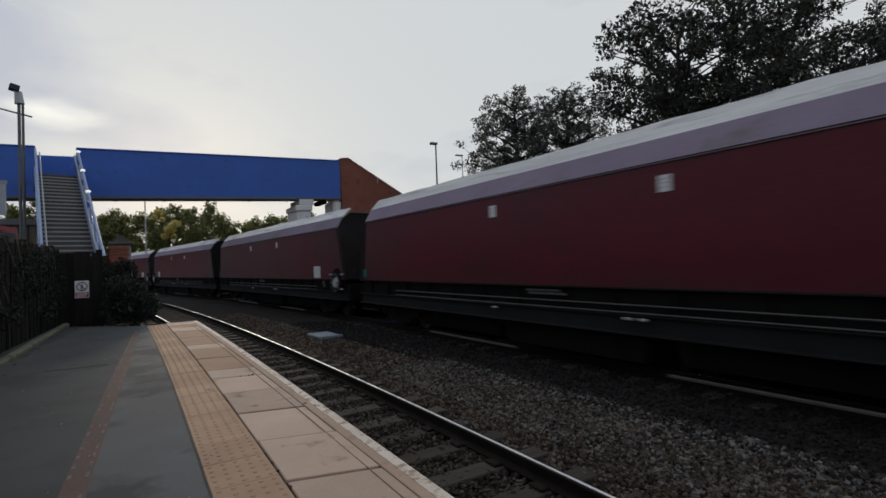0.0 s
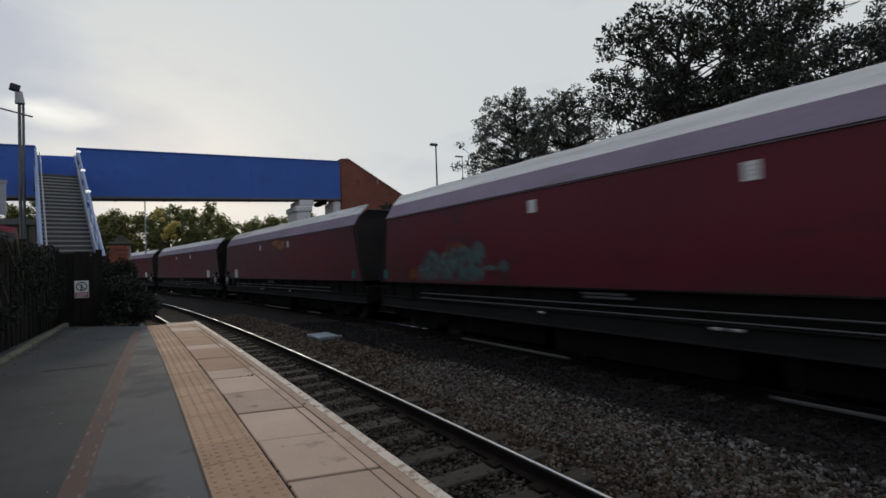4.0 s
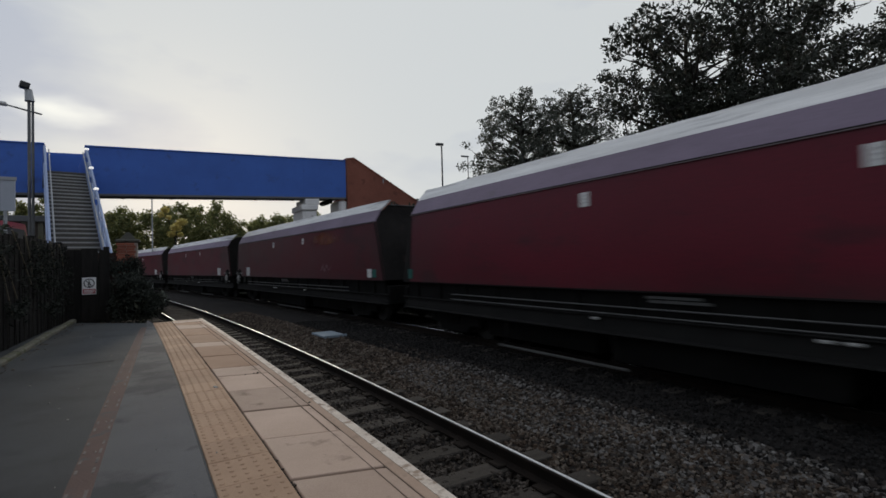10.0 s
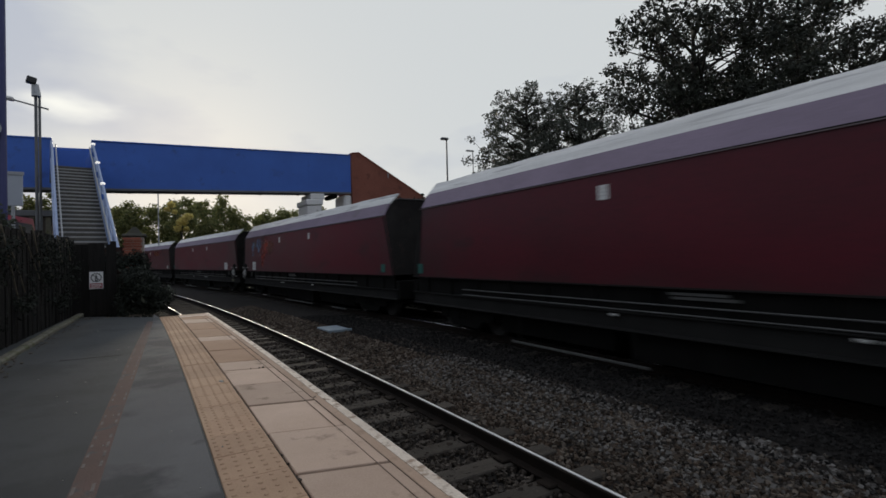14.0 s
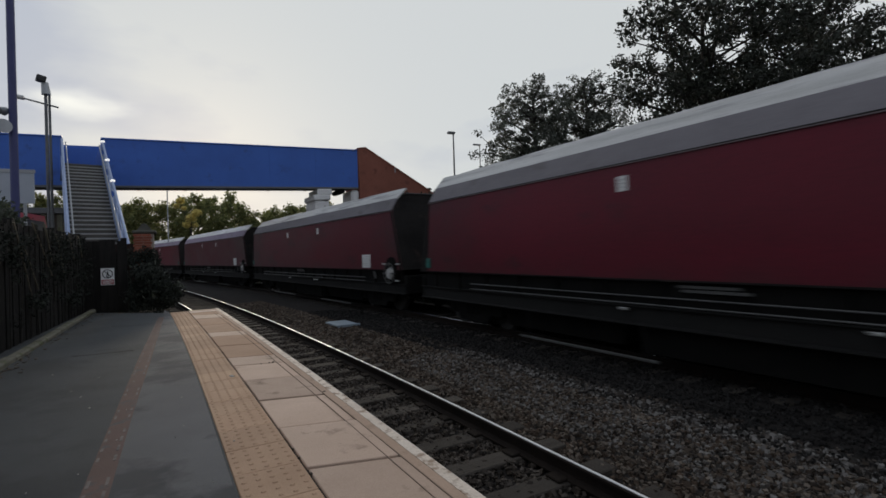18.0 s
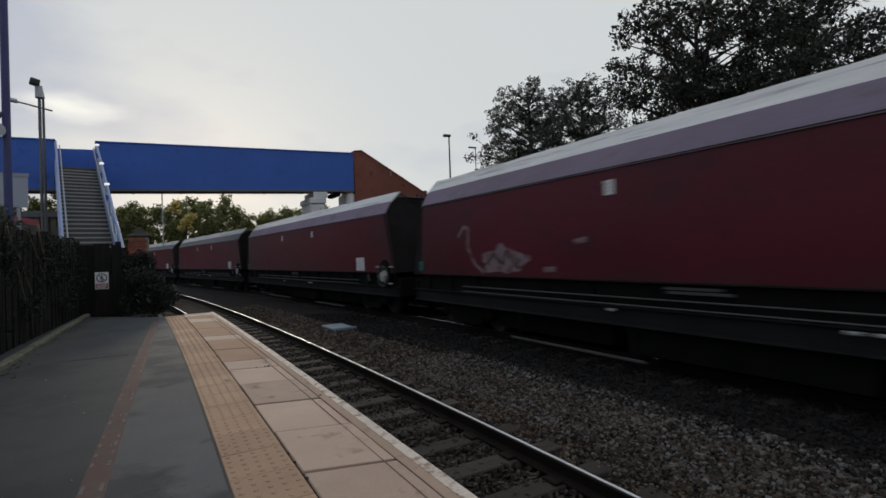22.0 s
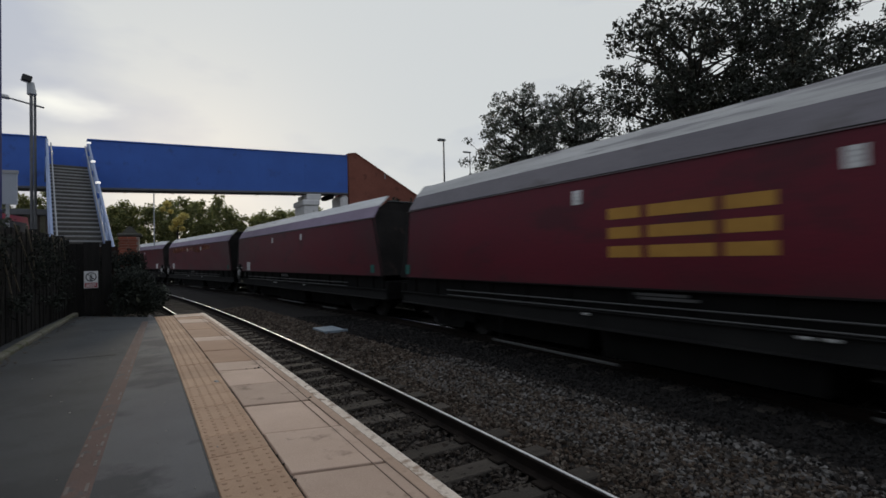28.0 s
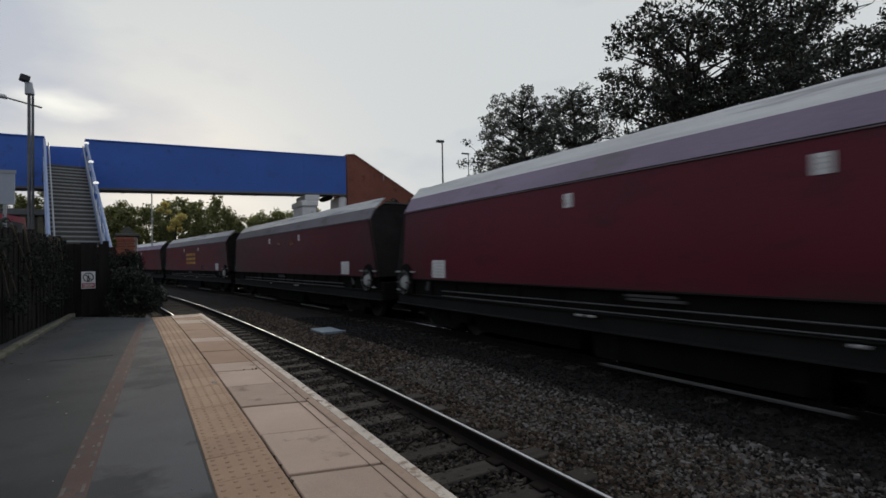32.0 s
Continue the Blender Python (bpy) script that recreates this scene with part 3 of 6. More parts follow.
def along(s, off=0.0):
    """Place and heading (radians, to the left of +y) at s metres along the far track, off metres to its right."""
    off = off + closing(s, off)
    d = max(s - BEND, 0.0) / RAD
    if s < BEND:
        x, y = 0.0, s
    else:
        x, y = -RAD * (1 - math.cos(d)), BEND + RAD * math.sin(d)
    return X_FAR + x + off * math.cos(d), y + off * math.sin(d), d


def sweep(name, outline, s0, s1, step, material, parent=None, label=""):
    """A solid with the outline (offset, height) swept along the line."""
    n = max(1, round((s1 - s0) / step))
    verts, faces, k = [], [], len(outline)
    for i in range(n + 1):
        s = s0 + (s1 - s0) * i / n
        for off, z in outline:
            x, y, _ = along(s, off)
            verts.append((x, y, z))
    for i in range(n):
        for j in range(k):
            a, b = i * k + j, i * k + (j + 1) % k
            faces.append((a, b, b + k, a + k))
    faces.append(tuple(range(k)))
    faces.append(tuple(n * k + j for j in range(k))[::-1])
    me = bpy.data.meshes.new(name)
    me.from_pydata(verts, [], faces)
    bm = bmesh.new()
    bm.from_mesh(me)
    bmesh.ops.recalc_face_normals(bm, faces=bm.faces)
    bm.to_mesh(me)
    bm.free()
    me.materials.append(material)
    return part(name, me, material, parent, label)


# ---------------------------------------------------------------- ground and track bed
bm = bmesh.new()
for x0, x1 in ((-2600, -300), (-300, 300), (300, 2600)):
    for y0, y1 in ((-2600, -300), (-300, 300), (300, 2600)):
        vs = [bm.verts.new(p) for p in ((x0, y0, -1.35), (x1, y0, -1.35), (x1, y1, -1.35), (x0, y1, -1.35))]
        bm.faces.new(vs)
bmesh.ops.remove_doubles(bm, verts=bm.verts, dist=0.01)
ground = part("ground", bm, M_EARTH)
tagged(ground, "dark earth and scrub ground around the railway", "ground", kind="structure")

bed = sweep("track_bed", [(-7.4, -1.34), (-7.4, -1.13), (-4.6, -1.13), (-3.6, -1.06), (-2.4, -1.03), (-1.6, -1.10), (1.9, -1.10), (3.2, -1.34)], -40, 150, 2.0, M_BALLAST)
tagged(bed, "grey stone ballast bed under both railway tracks", "ballast", kind="structure")


def rail_outline(c):
    z = RAIL_Z
    return [(c - 0.07, z - 0.16), (c + 0.07, z - 0.16), (c + 0.07, z - 0.145), (c + 0.012, z - 0.12), (c + 0.012, z - 0.045), (c + 0.036, z - 0.035), (c + 0.036, z - 0.006),
            (c - 0.036, z - 0.010), (c - 0.036, z - 0.035), (c - 0.012, z - 0.045), (c - 0.012, z - 0.12), (c - 0.07, z - 0.145)]


def build_track(name, centre, label, s_to, sleeper_range, head):
    tr = thing(name, Matrix(), label, "railway track", kind="structure")
    for side in (-0.7525, 0.7525):
        r = sweep("rail", rail_outline(centre + side), -40, s_to, 1.0, M_RAIL, tr)
        c = centre + side
        h = sweep("rail_head", [(c - 0.014, RAIL_Z - 0.02), (c + 0.012, RAIL_Z - 0.02), (c + 0.012, RAIL_Z + 0.001), (c + 0.006, RAIL_Z + 0.004), (c - 0.005, RAIL_Z + 0.004), (c - 0.011, RAIL_Z + 0.001), (c - 0.014, RAIL_Z - 0.004)], -40, s_to, 1.0, head, r, "polished steel running surface")
    me = to_mesh("sleeper", boxed(-1.28, 1.28, -0.125, 0.125, -0.12, 0, bevel=0.012), M_SLEEPER)
    clip = to_mesh("rail_chair", boxed(-0.16, 0.16, -0.09, 0.09, 0, 0.03, bevel=0.01), M_RAIL)
    s = sleeper_range[0]
    rng = random.Random(5)
    while s < sleeper_range[1]:
        x, y, d = along(s, centre)
        sl = part("sleeper", me, M_SLEEPER, tr)
        sl.matrix_world = pose(x, y, RAIL_Z - 0.168 + rng.uniform(-0.008, 0.008), 0, 0, math.degrees(d) + rng.uniform(-0.7, 0.7))
        if s < 26:
            for side in (-0.7525, 0.7525):
                ch = part("rail_chair", clip, M_RAIL, sl)
                ch.matrix_basis = pose(side, 0, 0.0)
        s += 0.66
    return tr


bank = sweep("bank", [(3.0, -1.36), (4.6, -0.7), (7.5, 0.9), (16, 1.9), (60, 2.6), (60, -1.36)], -40, 150, 3.0, M_BANK)
tagged(bank, "dark overgrown earth bank beyond the far track", "ground", kind="structure")

near_track = build_track("near_track", NEAR_OFF, "rusty rails with one bright running head on timber sleepers beside the platform", 150, (-3, 60), M_RAIL_TOP)
far_track = build_track("far_track", 0.0, "polished rails on timber sleepers under the passing train", 150, (-3, 40), M_RAIL_MIRROR)

# ---------------------------------------------------------------- the train
PITCH = 18.745                       # coupling to coupling
HALF = 8.2                           # half length of the body at the cantrail
MESHES = {}


def shared(key, build, material, smooth=False):
    if key not in MESHES:
        MESHES[key] = to_mesh(key.split("/")[0], build(), material, smooth)
    return MESHES[key]


def side_sheet(sx):
    pts = [(sx * 1.4, -8.72, 1.35), (sx * 1.4, 8.72, 1.35), (sx * 1.4, HALF, 3.19), (sx * 1.4, -HALF, 3.19)]
    return prism(bmesh.new(), pts, (-sx * 0.05, 0, 0))


def canopy_low(sx):
    pts = [(sx * 1.4, -HALF, 3.20), (sx * 1.4, HALF, 3.20), (sx * 1.18, HALF, 3.585), (sx * 1.18, -HALF, 3.585)]
    return prism(bmesh.new(), pts, (-sx * 0.035, 0, -0.02))


def canopy_high(sx):
    bm = bmesh.new()
    n = 26
    rng = random.Random(3)
    lo, hi, lo2, hi2 = [], [], [], []
    for i in range(n + 1):
        y = -HALF + 2 * HALF * i / n
        top = (3.915 if sx < 0 else 3.74) + rng.uniform(-0.014, 0.014)
        y_top = y * (1.006 if sx < 0 else 0.985)       # on the platform side the top edge runs out to a point over the ends
        lo.append(bm.verts.new((sx * 1.18, y, 3.587)))
        hi.append(bm.verts.new((sx * 0.86, y_top, top)))
        lo2.append(bm.verts.new((sx * 1.15, y, 3.548)))
        hi2.append(bm.verts.new((sx * 0.83, y_top, top - 0.03)))
    for i in range(n):
        for q in ((lo[i], lo[i + 1], hi[i + 1], hi[i]), (lo2[i], hi2[i], hi2[i + 1], lo2[i + 1]), (hi[i], hi[i + 1], hi2[i + 1], hi2[i]), (lo[i], lo2[i], lo2[i + 1], lo[i + 1])):
            bm.faces.new(q)
    for i in (0, n):
        bm.faces.new((lo[i], hi[i], hi2[i], lo2[i]))
    bmesh.ops.recalc_face_normals(bm, faces=bm.faces)
    return bm


def end_wall(sy):
    pts = [(-1.34, sy * 8.70, 1.35), (1.34, sy * 8.70, 1.35), (1.37, sy * (HALF - 0.02), 3.19), (1.145, sy * (HALF - 0.03), 3.52), (0.825, sy * (HALF - 0.04), 3.735), (-0.825, sy * (HALF - 0.04), 3.735),
           (-1.145, sy * (HALF - 0.03), 3.52), (-1.37, sy * (HALF - 0.02), 3.19)]
    bm = prism(bmesh.new(), pts, (0, -sy * 0.05, 0))
    return bm


def end_rail(sy):
    bm = bmesh.new()
    block(bm, -0.83, 0.83, sy * (HALF - 0.04) - 0.04, sy * (HALF - 0.04) + 0.04, 3.73, 3.765, bevel=0.008)
    return bm


def end_gusset(sx, sy):
    """The dark corner sheet between side and end that slants outwards to the frame."""
    low = 8.38 if sy > 0 else 8.66       # wide on the leading end, a mere edging on the trailing one
    pts = [(sx * 1.41, sy * (HALF - 0.05), 3.17), (sx * 1.41, sy * (HALF + 0.02), 3.17), (sx * 1.41, sy * 8.74, 1.35), (sx * 1.41, sy * low, 1.35)]
    return prism(bmesh.new(), pts, (-sx * 0.03, 0, 0))


def inner_hopper():
    bm = bmesh.new()
    prism(bm, [(-1.3, -8.0, 2.6), (1.3, -8.0, 2.6), (1.3, 8.0, 2.6), (-1.3, 8.0, 2.6)], (0, 0, 0.06))
    return bm


def solebar(sx):
    # a channel, flanges outwards
    pts = [(1.24, 0.61), (1.37, 0.61), (1.37, 0.63), (1.30, 0.645), (1.30, 0.89), (1.37, 0.905), (1.37, 0.925), (1.24, 0.925)]
    return prism(bmesh.new(), [(sx * x, -8.85, z) for x, z in pts], (0, 17.7, 0))


def sill_band(sx):
    bm = bmesh.new()
    block(bm, sx * 1.22, sx * 1.30, -8.6, 8.6, 0.92, 1.35)
    for i in range(15):
        y = -8.0 + i * 16 / 14
        block(bm, sx * 1.30, sx * 1.355, y - 0.02, y + 0.02, 0.92, 1.35)
    return bm


def hopper_chute(y, half, low, z_low, long_low):
    bm = bmesh.new()
    pts = []
    for hw, hl, z in ((1.2, half, 1.30), (low, long_low, z_low)):
        pts.append([bm.verts.new((sx * hw, y + sy * hl, z)) for sx, sy in ((-1, -1), (1, -1), (1, 1), (-1, 1))])
    for i in range(4):
        bm.faces.new((pts[0][i], pts[0][(i + 1) % 4], pts[1][(i + 1) % 4], pts[1][i]))
    bm.faces.new(pts[1][::-1])
    bm.faces.new(pts[0])
    bmesh.ops.recalc_face_normals(bm, faces=bm.faces)
    return bm


def end_deck(sy):
    bm = bmesh.new()
    block(bm, -1.2, 1.2, min(sy * 7.9, sy * 8.88), max(sy * 7.9, sy * 8.88), 0.95, 1.15, bevel=0.02)
    block(bm, -1.3, 1.3, min(sy * 8.72, sy * 8.9), max(sy * 8.72, sy * 8.9), 0.62, 1.18, bevel=0.02)
    return bm


def coupler(sy):
    bm = bmesh.new()
    block(bm, -0.11, 0.11, min(sy * 8.6, sy * 9.28), max(sy * 8.6, sy * 9.28), 0.80, 1.02, bevel=0.03)
    block(bm, -0.19, 0.16, min(sy * 9.12, sy * 9.36), max(sy * 9.12, sy * 9.36), 0.76, 1.06, bevel=0.04)
    return bm


def brake_hose(sy):
    bm = bmesh.new()
    pts = [(0.42, sy * 8.9, 0.72), (0.42, sy * 9.08, 0.60), (0.38, sy * 9.2, 0.45), (0.33, sy * 9.34, 0.50)]
    for a, b in zip(pts, pts[1:]):
        rod(bm, a, b, 0.03, seg=6)
    return bm


def bogie_frame(sx):
    bm = bmesh.new()
    x0, x1 = sorted((sx * 1.00, sx * 1.12))
    prism(bm, [(x0, -1.38, 0.52), (x0, -1.38, 0.66), (x0, -0.6, 0.78), (x0, 0.6, 0.78), (x0, 1.38, 0.66), (x0, 1.38, 0.52), (x0, 0.9, 0.46), (x0, 0.55, 0.14), (x0, -0.55, 0.14), (x0, -0.9, 0.46)], (x1 - x0, 0, 0))
    for y in (-0.95, 0.95):
        block(bm, x0 - 0.02, x1 + 0.04, y - 0.16, y + 0.16, 0.30, 0.58, bevel=0.03)
    for y in (-0.22, 0.0, 0.22):
        rod(bm, ((x0 + x1) / 2 + sx * 0.05, y, 0.32), ((x0 + x1) / 2 + sx * 0.05, y, 0.62), 0.07, seg=10)
    return bm


def bolster():
    bm = bmesh.new()
    block(bm, -1.0, 1.0, -0.2, 0.2, 0.42, 0.66, bevel=0.03)
    return bm


def wheelset():
    bm = bmesh.new()
    rod(bm, (-0.98, 0, 0), (0.98, 0, 0), 0.075, seg=10)
    for sx in (-1, 1):
        rod(bm, (sx * 0.70, 0, 0), (sx * 0.735, 0, 0), 0.45, 0.44, seg=28)
        rod(bm, (sx * 0.735, 0, 0), (sx * 0.825, 0, 0), 0.42, 0.417, seg=28)
        for k in range(4):   # lightening holes' rims and spokes give the turn away
            a = k * math.pi / 2
            rod(bm, (sx * 0.825, 0.24 * math.cos(a), 0.24 * math.sin(a)), (sx * 0.835, 0.24 * math.cos(a), 0.24 * math.sin(a)), 0.05, seg=8)
    return bm


def data_plate(y, w=0.60, h=0.44, z=1.40):
    return boxed(-1.416, -1.402, y - w / 2, y + w / 2, z, z + h, bevel=0.004)


def plate_bars(y, rows, w, z0, dz):
    bm = bmesh.new()
    rng = random.Random(int(y * 10) + 50)
    for i in range(rows):
        z = z0 + i * dz
        block(bm, -1.4195, -1.4165, y - w / 2, y - w / 2 + w * rng.uniform(0.7, 1.0), z, z + 0.022)
    return bm


def wheel_housing(y):
    bm = bmesh.new()
    rod(bm, (-1.40, y, 1.42), (-1.435, y, 1.42), 0.34, 0.325, seg=26)
    block(bm, -1.43, -1.36, y - 0.33, y + 0.33, 0.95, 1.42)
    return bm


def hand_wheel(y):
    """The rim of the brake wheel with pads where its four arms meet it."""
    c = Vector((-1.50, y, 1.24))
    bm = ring(bmesh.new(), c, 0.31, 0.014, seg=30)
    for k in range(4):
        a = k * math.pi / 2
        d = Vector((0, math.cos(a), math.sin(a)))
        rod(bm, c + d * 0.15, c + d * 0.31, 0.030, 0.018, seg=6)
        rod(bm, c + d * 0.27, c + d * 0.34, 0.034, 0.030, seg=8)
    return bm


def wheel_hub(y):
    """The dished boss of the brake wheel, with its star of short arms."""
    c = Vector((-1.50, y, 1.24))
    bm = bmesh.new()
    rod(bm, c + Vector((0.07, 0, 0)), c + Vector((-0.01, 0, 0)), 0.185, 0.165, seg=20)
    rod(bm, c + Vector((-0.01, 0, 0)), c + Vector((-0.035, 0, 0)), 0.10, 0.07, seg=14)
    star = []
    for k in range(16):
        a = k * math.pi / 8
        r = 0.225 if k % 2 else 0.15
        star.append(c + Vector((0.03, r * math.cos(a), r * math.sin(a))))
    return prism(bm, star, (0.02, 0, 0))


def lower_bar(y0, y1):
    """A bar added for a pale streak low between bogie and discharge chute, on two dropped straps."""
    bm = bmesh.new()
    block(bm, -1.385, -1.335, y0, y1, 0.065, 0.105, bevel=0.006)
    return bm


def bar_strap(y):
    return boxed(-1.352, -1.34, y - 0.022, y + 0.022, 0.106, 0.62)


def valve_lever(y):
    return boxed(-0.03, 0.03, -0.035, 0.035, -0.12, 0.12, pose(-1.39, y, 1.17, -24 if y < 0 else 24), bevel=0.008)


def solebar_plate(y):
    return boxed(-1.388, -1.372, y - 0.20, y + 0.20, 0.68, 0.82, bevel=0.004)


def grab(y, z, w=0.17):
    return boxed(-1.47, -1.41, y - w / 2, y + w / 2, z - 0.022, z + 0.022, bevel=0.008)


def blot(y0, y1, z0, z1, lumps, seed, x=-1.402):
    """A flat patch of old spray paint with an uneven outline, 3 mm proud of the side."""
    rng = random.Random(seed)
    bm = bmesh.new()
    cy, cz, n = (y0 + y1) / 2, (z0 + z1) / 2, 40
    ph = [rng.uniform(0, 6.28) for _ in range(4)]
    pts = []
    for i in range(n):
        a = 2 * math.pi * i / n
        r = 0.80 + 0.12 * math.sin(lumps * a + ph[0]) + 0.09 * math.sin((lumps + 3) * a + ph[1]) + 0.05 * math.sin(11 * a + ph[2])
        pts.append((x, cy - (y1 - y0) * 0.72 * r * math.cos(a), min(3.155, max(1.362, cz + (z1 - z0) * 0.72 * r * math.sin(a)))))
    return prism(bm, pts, (-0.003, 0, 0))


def scrawl(points, r):
    bm = bmesh.new()
    for a, b in zip(points, points[1:]):
        ya, za, yb, zb = *a, *b
        d = Vector((0, yb - ya, zb - za)).normalized().cross(Vector((1, 0, 0))) * r
        va, vb = Vector((-1.402, ya, za)), Vector((-1.402, yb, zb))
        prism(bm, [va - d, vb - d, vb + d, va + d], (-0.003, 0, 0))
    return bm


def wagon(lead, trail, deco="", shift=0.0, fit_shift=0.0, yellow=0.0, dull=False):
    """A bogie coal hopper, 16.4 m at the cantrail. lead, trail: which fittings its ends carry: 'wheel' or 'green'."""
    say = {"": "with coal-stained ends", "teal": "with a faded teal scrawl", "blaze": "with blue and orange spray paint", "scrawl": "with pale scribbles low down", "ochre": "with faded ochre patches", "specks": "with faint rusty smudges", "smear": "with a faint ochre smear", "orange": "with a faded orange patch", "emblem": "with a large yellow emblem"}[deco]
    w = thing("hopper_wagon", Matrix(), "dusty maroon bogie coal hopper wagon " + say, "freight wagon", "wagons of the train")

    def p(name, build, material, parent=w, label="", key=None, smooth=False):
        return part(name, shared(key or name, build, material, smooth), material, parent, label)

    for sx, sn in ((-1, "l"), (1, "r")):
        sp = p("side_panel", lambda: side_sheet(sx), M_MAROON, key="side_panel/" + sn, label="dusty maroon painted side")
        p("cantrail", lambda: boxed(min(sx * 1.39, sx * 1.425), max(sx * 1.39, sx * 1.425), -HALF, HALF, 3.180, 3.20), M_SOOT, sp, key="cantrail/" + sn)
        p("drip_lip", lambda: boxed(min(sx * 1.39, sx * 1.432), max(sx * 1.39, sx * 1.432), -HALF, HALF, 3.166, 3.1795), M_LIP, sp, key="drip_lip/" + sn, label="pale worn lip under the cantrail")
        p("lower_rail", lambda: boxed(min(sx * 1.36, sx * 1.42), max(sx * 1.36, sx * 1.42), -8.72, 8.72, 1.325, 1.352), M_SOOT, sp, key="lower_rail/" + sn)
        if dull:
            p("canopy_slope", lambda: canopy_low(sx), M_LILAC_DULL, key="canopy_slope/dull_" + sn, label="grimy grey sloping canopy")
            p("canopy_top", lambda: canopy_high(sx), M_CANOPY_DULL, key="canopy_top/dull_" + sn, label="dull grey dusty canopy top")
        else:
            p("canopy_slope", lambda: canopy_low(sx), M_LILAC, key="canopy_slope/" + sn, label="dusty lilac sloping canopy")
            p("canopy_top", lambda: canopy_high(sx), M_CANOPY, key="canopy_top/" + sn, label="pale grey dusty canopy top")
        p("solebar", lambda: solebar(sx), M_SOLEBAR, key="solebar/" + sn)
        p("sill", lambda: sill_band(sx), M_FRAME, key="sill/" + sn)
        for z in (0.955, 1.075):
            p("pipe", lambda: rod(bmesh.new(), (sx * 1.375, -6.2, z), (sx * 1.375, 6.3, z), 0.014, seg=6), M_PIPE_LIT_EDGE, key="pipe/%s%s" % (sn, z), label="bare steel pipe along the sill")
        for sy, en in ((-1, "t"), (1, "h")):
            p("corner_sheet", lambda: end_gusset(sx, sy), M_SOOT, key="corner_sheet/" + sn + en)
    p("hopper_floor", inner_hopper, M_SOOT)
    for sy, en in ((-1, "t"), (1, "h")):
        ew = p("end_wall", lambda: end_wall(sy), M_SOOT, key="end_wall/" + en, label="coal-stained dark end wall")
        # paler than the wall: the lit top edge is put into its colour
        p("top_rail", lambda: end_rail(sy), M_PIPE_LIT_EDGE, ew, key="top_rail/" + en)
        p("end_deck", lambda: end_deck(sy), M_FRAME, key="end_deck/" + en)
        p("coupler", lambda: coupler(sy), M_FRAME, key="coupler/" + en)
        p("brake_hose", lambda: brake_hose(sy), M_FRAME, key="brake_hose/" + en)
        bg = part("bogie", shared("bogie", bolster, M_FRAME), M_FRAME, w)
        bg.matrix_basis = pose(0, sy * 6.6, 0)
        for sx, sn in ((-1, "l"), (1, "r")):
            p("side_frame", lambda: bogie_frame(sx), M_FRAME, bg, key="side_frame/" + sn)
        for y in (-0.95, 0.95):
            ws = part("wheelset", shared("wheelset", wheelset, M_WHEEL), M_WHEEL, bg)
            ws.matrix_basis = pose(0, y, 0.42)
            WHEELSETS.setdefault(y, []).append(ws)
    for i, (y, half, low, z_low, long_low) in enumerate(((-3.6, 1.85, 0.98, 0.17, 1.55), (0.1, 1.75, 1.12, 0.14, 1.6), (3.75, 1.85, 0.98, 0.17, 1.55))):
        p("discharge_chute", lambda: hopper_chute(y, half, low, z_low, long_low), M_FRAME, key="discharge_chute/%d" % i)
    for i, y in enumerate((-1.83 + shift, 1.99 + shift) if lead == "wheel" else (-1.95 + shift, 1.98 + shift)):
        pl = p("small_plate", lambda: boxed(-1.414, -1.402, y - 0.10, y + 0.10, 2.745, 2.99, bevel=0.004), M_PLATE, key="small_plate/%s%d%.1f" % (lead, i, shift), label="small white plate")
        tagged(p("print_bars", lambda: plate_bars(y, 3, 0.14, 2.80, 0.06), M_PLATE_INK, pl, key="print_bars/%s%d%.1f" % (lead, i, shift)), kind="stuff")
    for i, (ya, yb, z) in enumerate(((0.0, 0.88, 1.235), (-0.14, 0.82, 1.175))):
        p("works_plate", lambda: boxed(-1.372, -1.36, ya, yb, z, z + 0.04), M_SILL_PLATE, key="works_plate/%d" % i, label="long dull plate on the sill")
    for i, y in enumerate((1.55, 1.80, -2.1) if lead == "wheel" else (1.85, -1.42, -1.68)):
        p("release_handle", lambda: boxed(-1.42, -1.36, y - 0.07, y + 0.07, 0.84, 0.88, bevel=0.01), M_HANDWHEEL, key="release_handle/%s%d" % (lead, i), label="pale release handle")
    for sy, fit, en in ((1, lead, "h"), (-1, trail, "t")):
        if "wheel" in fit:
            yp = sy * 6.4 + fit_shift
            en = en + ("" if not fit_shift else "_set_back")
            dp = p("data_panel", lambda: data_plate(yp), M_PLATE, key="data_panel/" + en, label="white data panel")
            tagged(p("panel_print", lambda: plate_bars(yp, 5, 0.5, 1.46, 0.075), M_PLATE_INK, dp, key="panel_print/" + en), kind="stuff")
            yw = sy * 8.13 + fit_shift
            hs = p("brake_housing", lambda: wheel_housing(yw), M_FRAME, key="brake_housing/" + en)
            p("hand_wheel", lambda: hand_wheel(yw), M_WHEEL_RIM, hs, key="hand_wheel/" + en, label="dull grey brake hand wheel")
            p("wheel_hub", lambda: wheel_hub(yw), M_HANDWHEEL, hs, key="wheel_hub/" + en, label="pale worn boss of the brake wheel")
            for j, (dy, z) in enumerate(((-0.44, 1.53), (0.44, 1.53), (-0.40, 1.02))):
                p("grab_handle", lambda: grab(yw - sy * dy, z), M_HANDWHEEL, key="grab_handle/%s%d" % (en, j), label="white grab handle")
            p("valve_lever", lambda: valve_lever(sy * 6.97), M_SILL_PLATE, key="valve_lever/" + en, label="slanting dull grey lever")
        if "green" in fit:
            yg = 8.30 if sy > 0 else -8.12
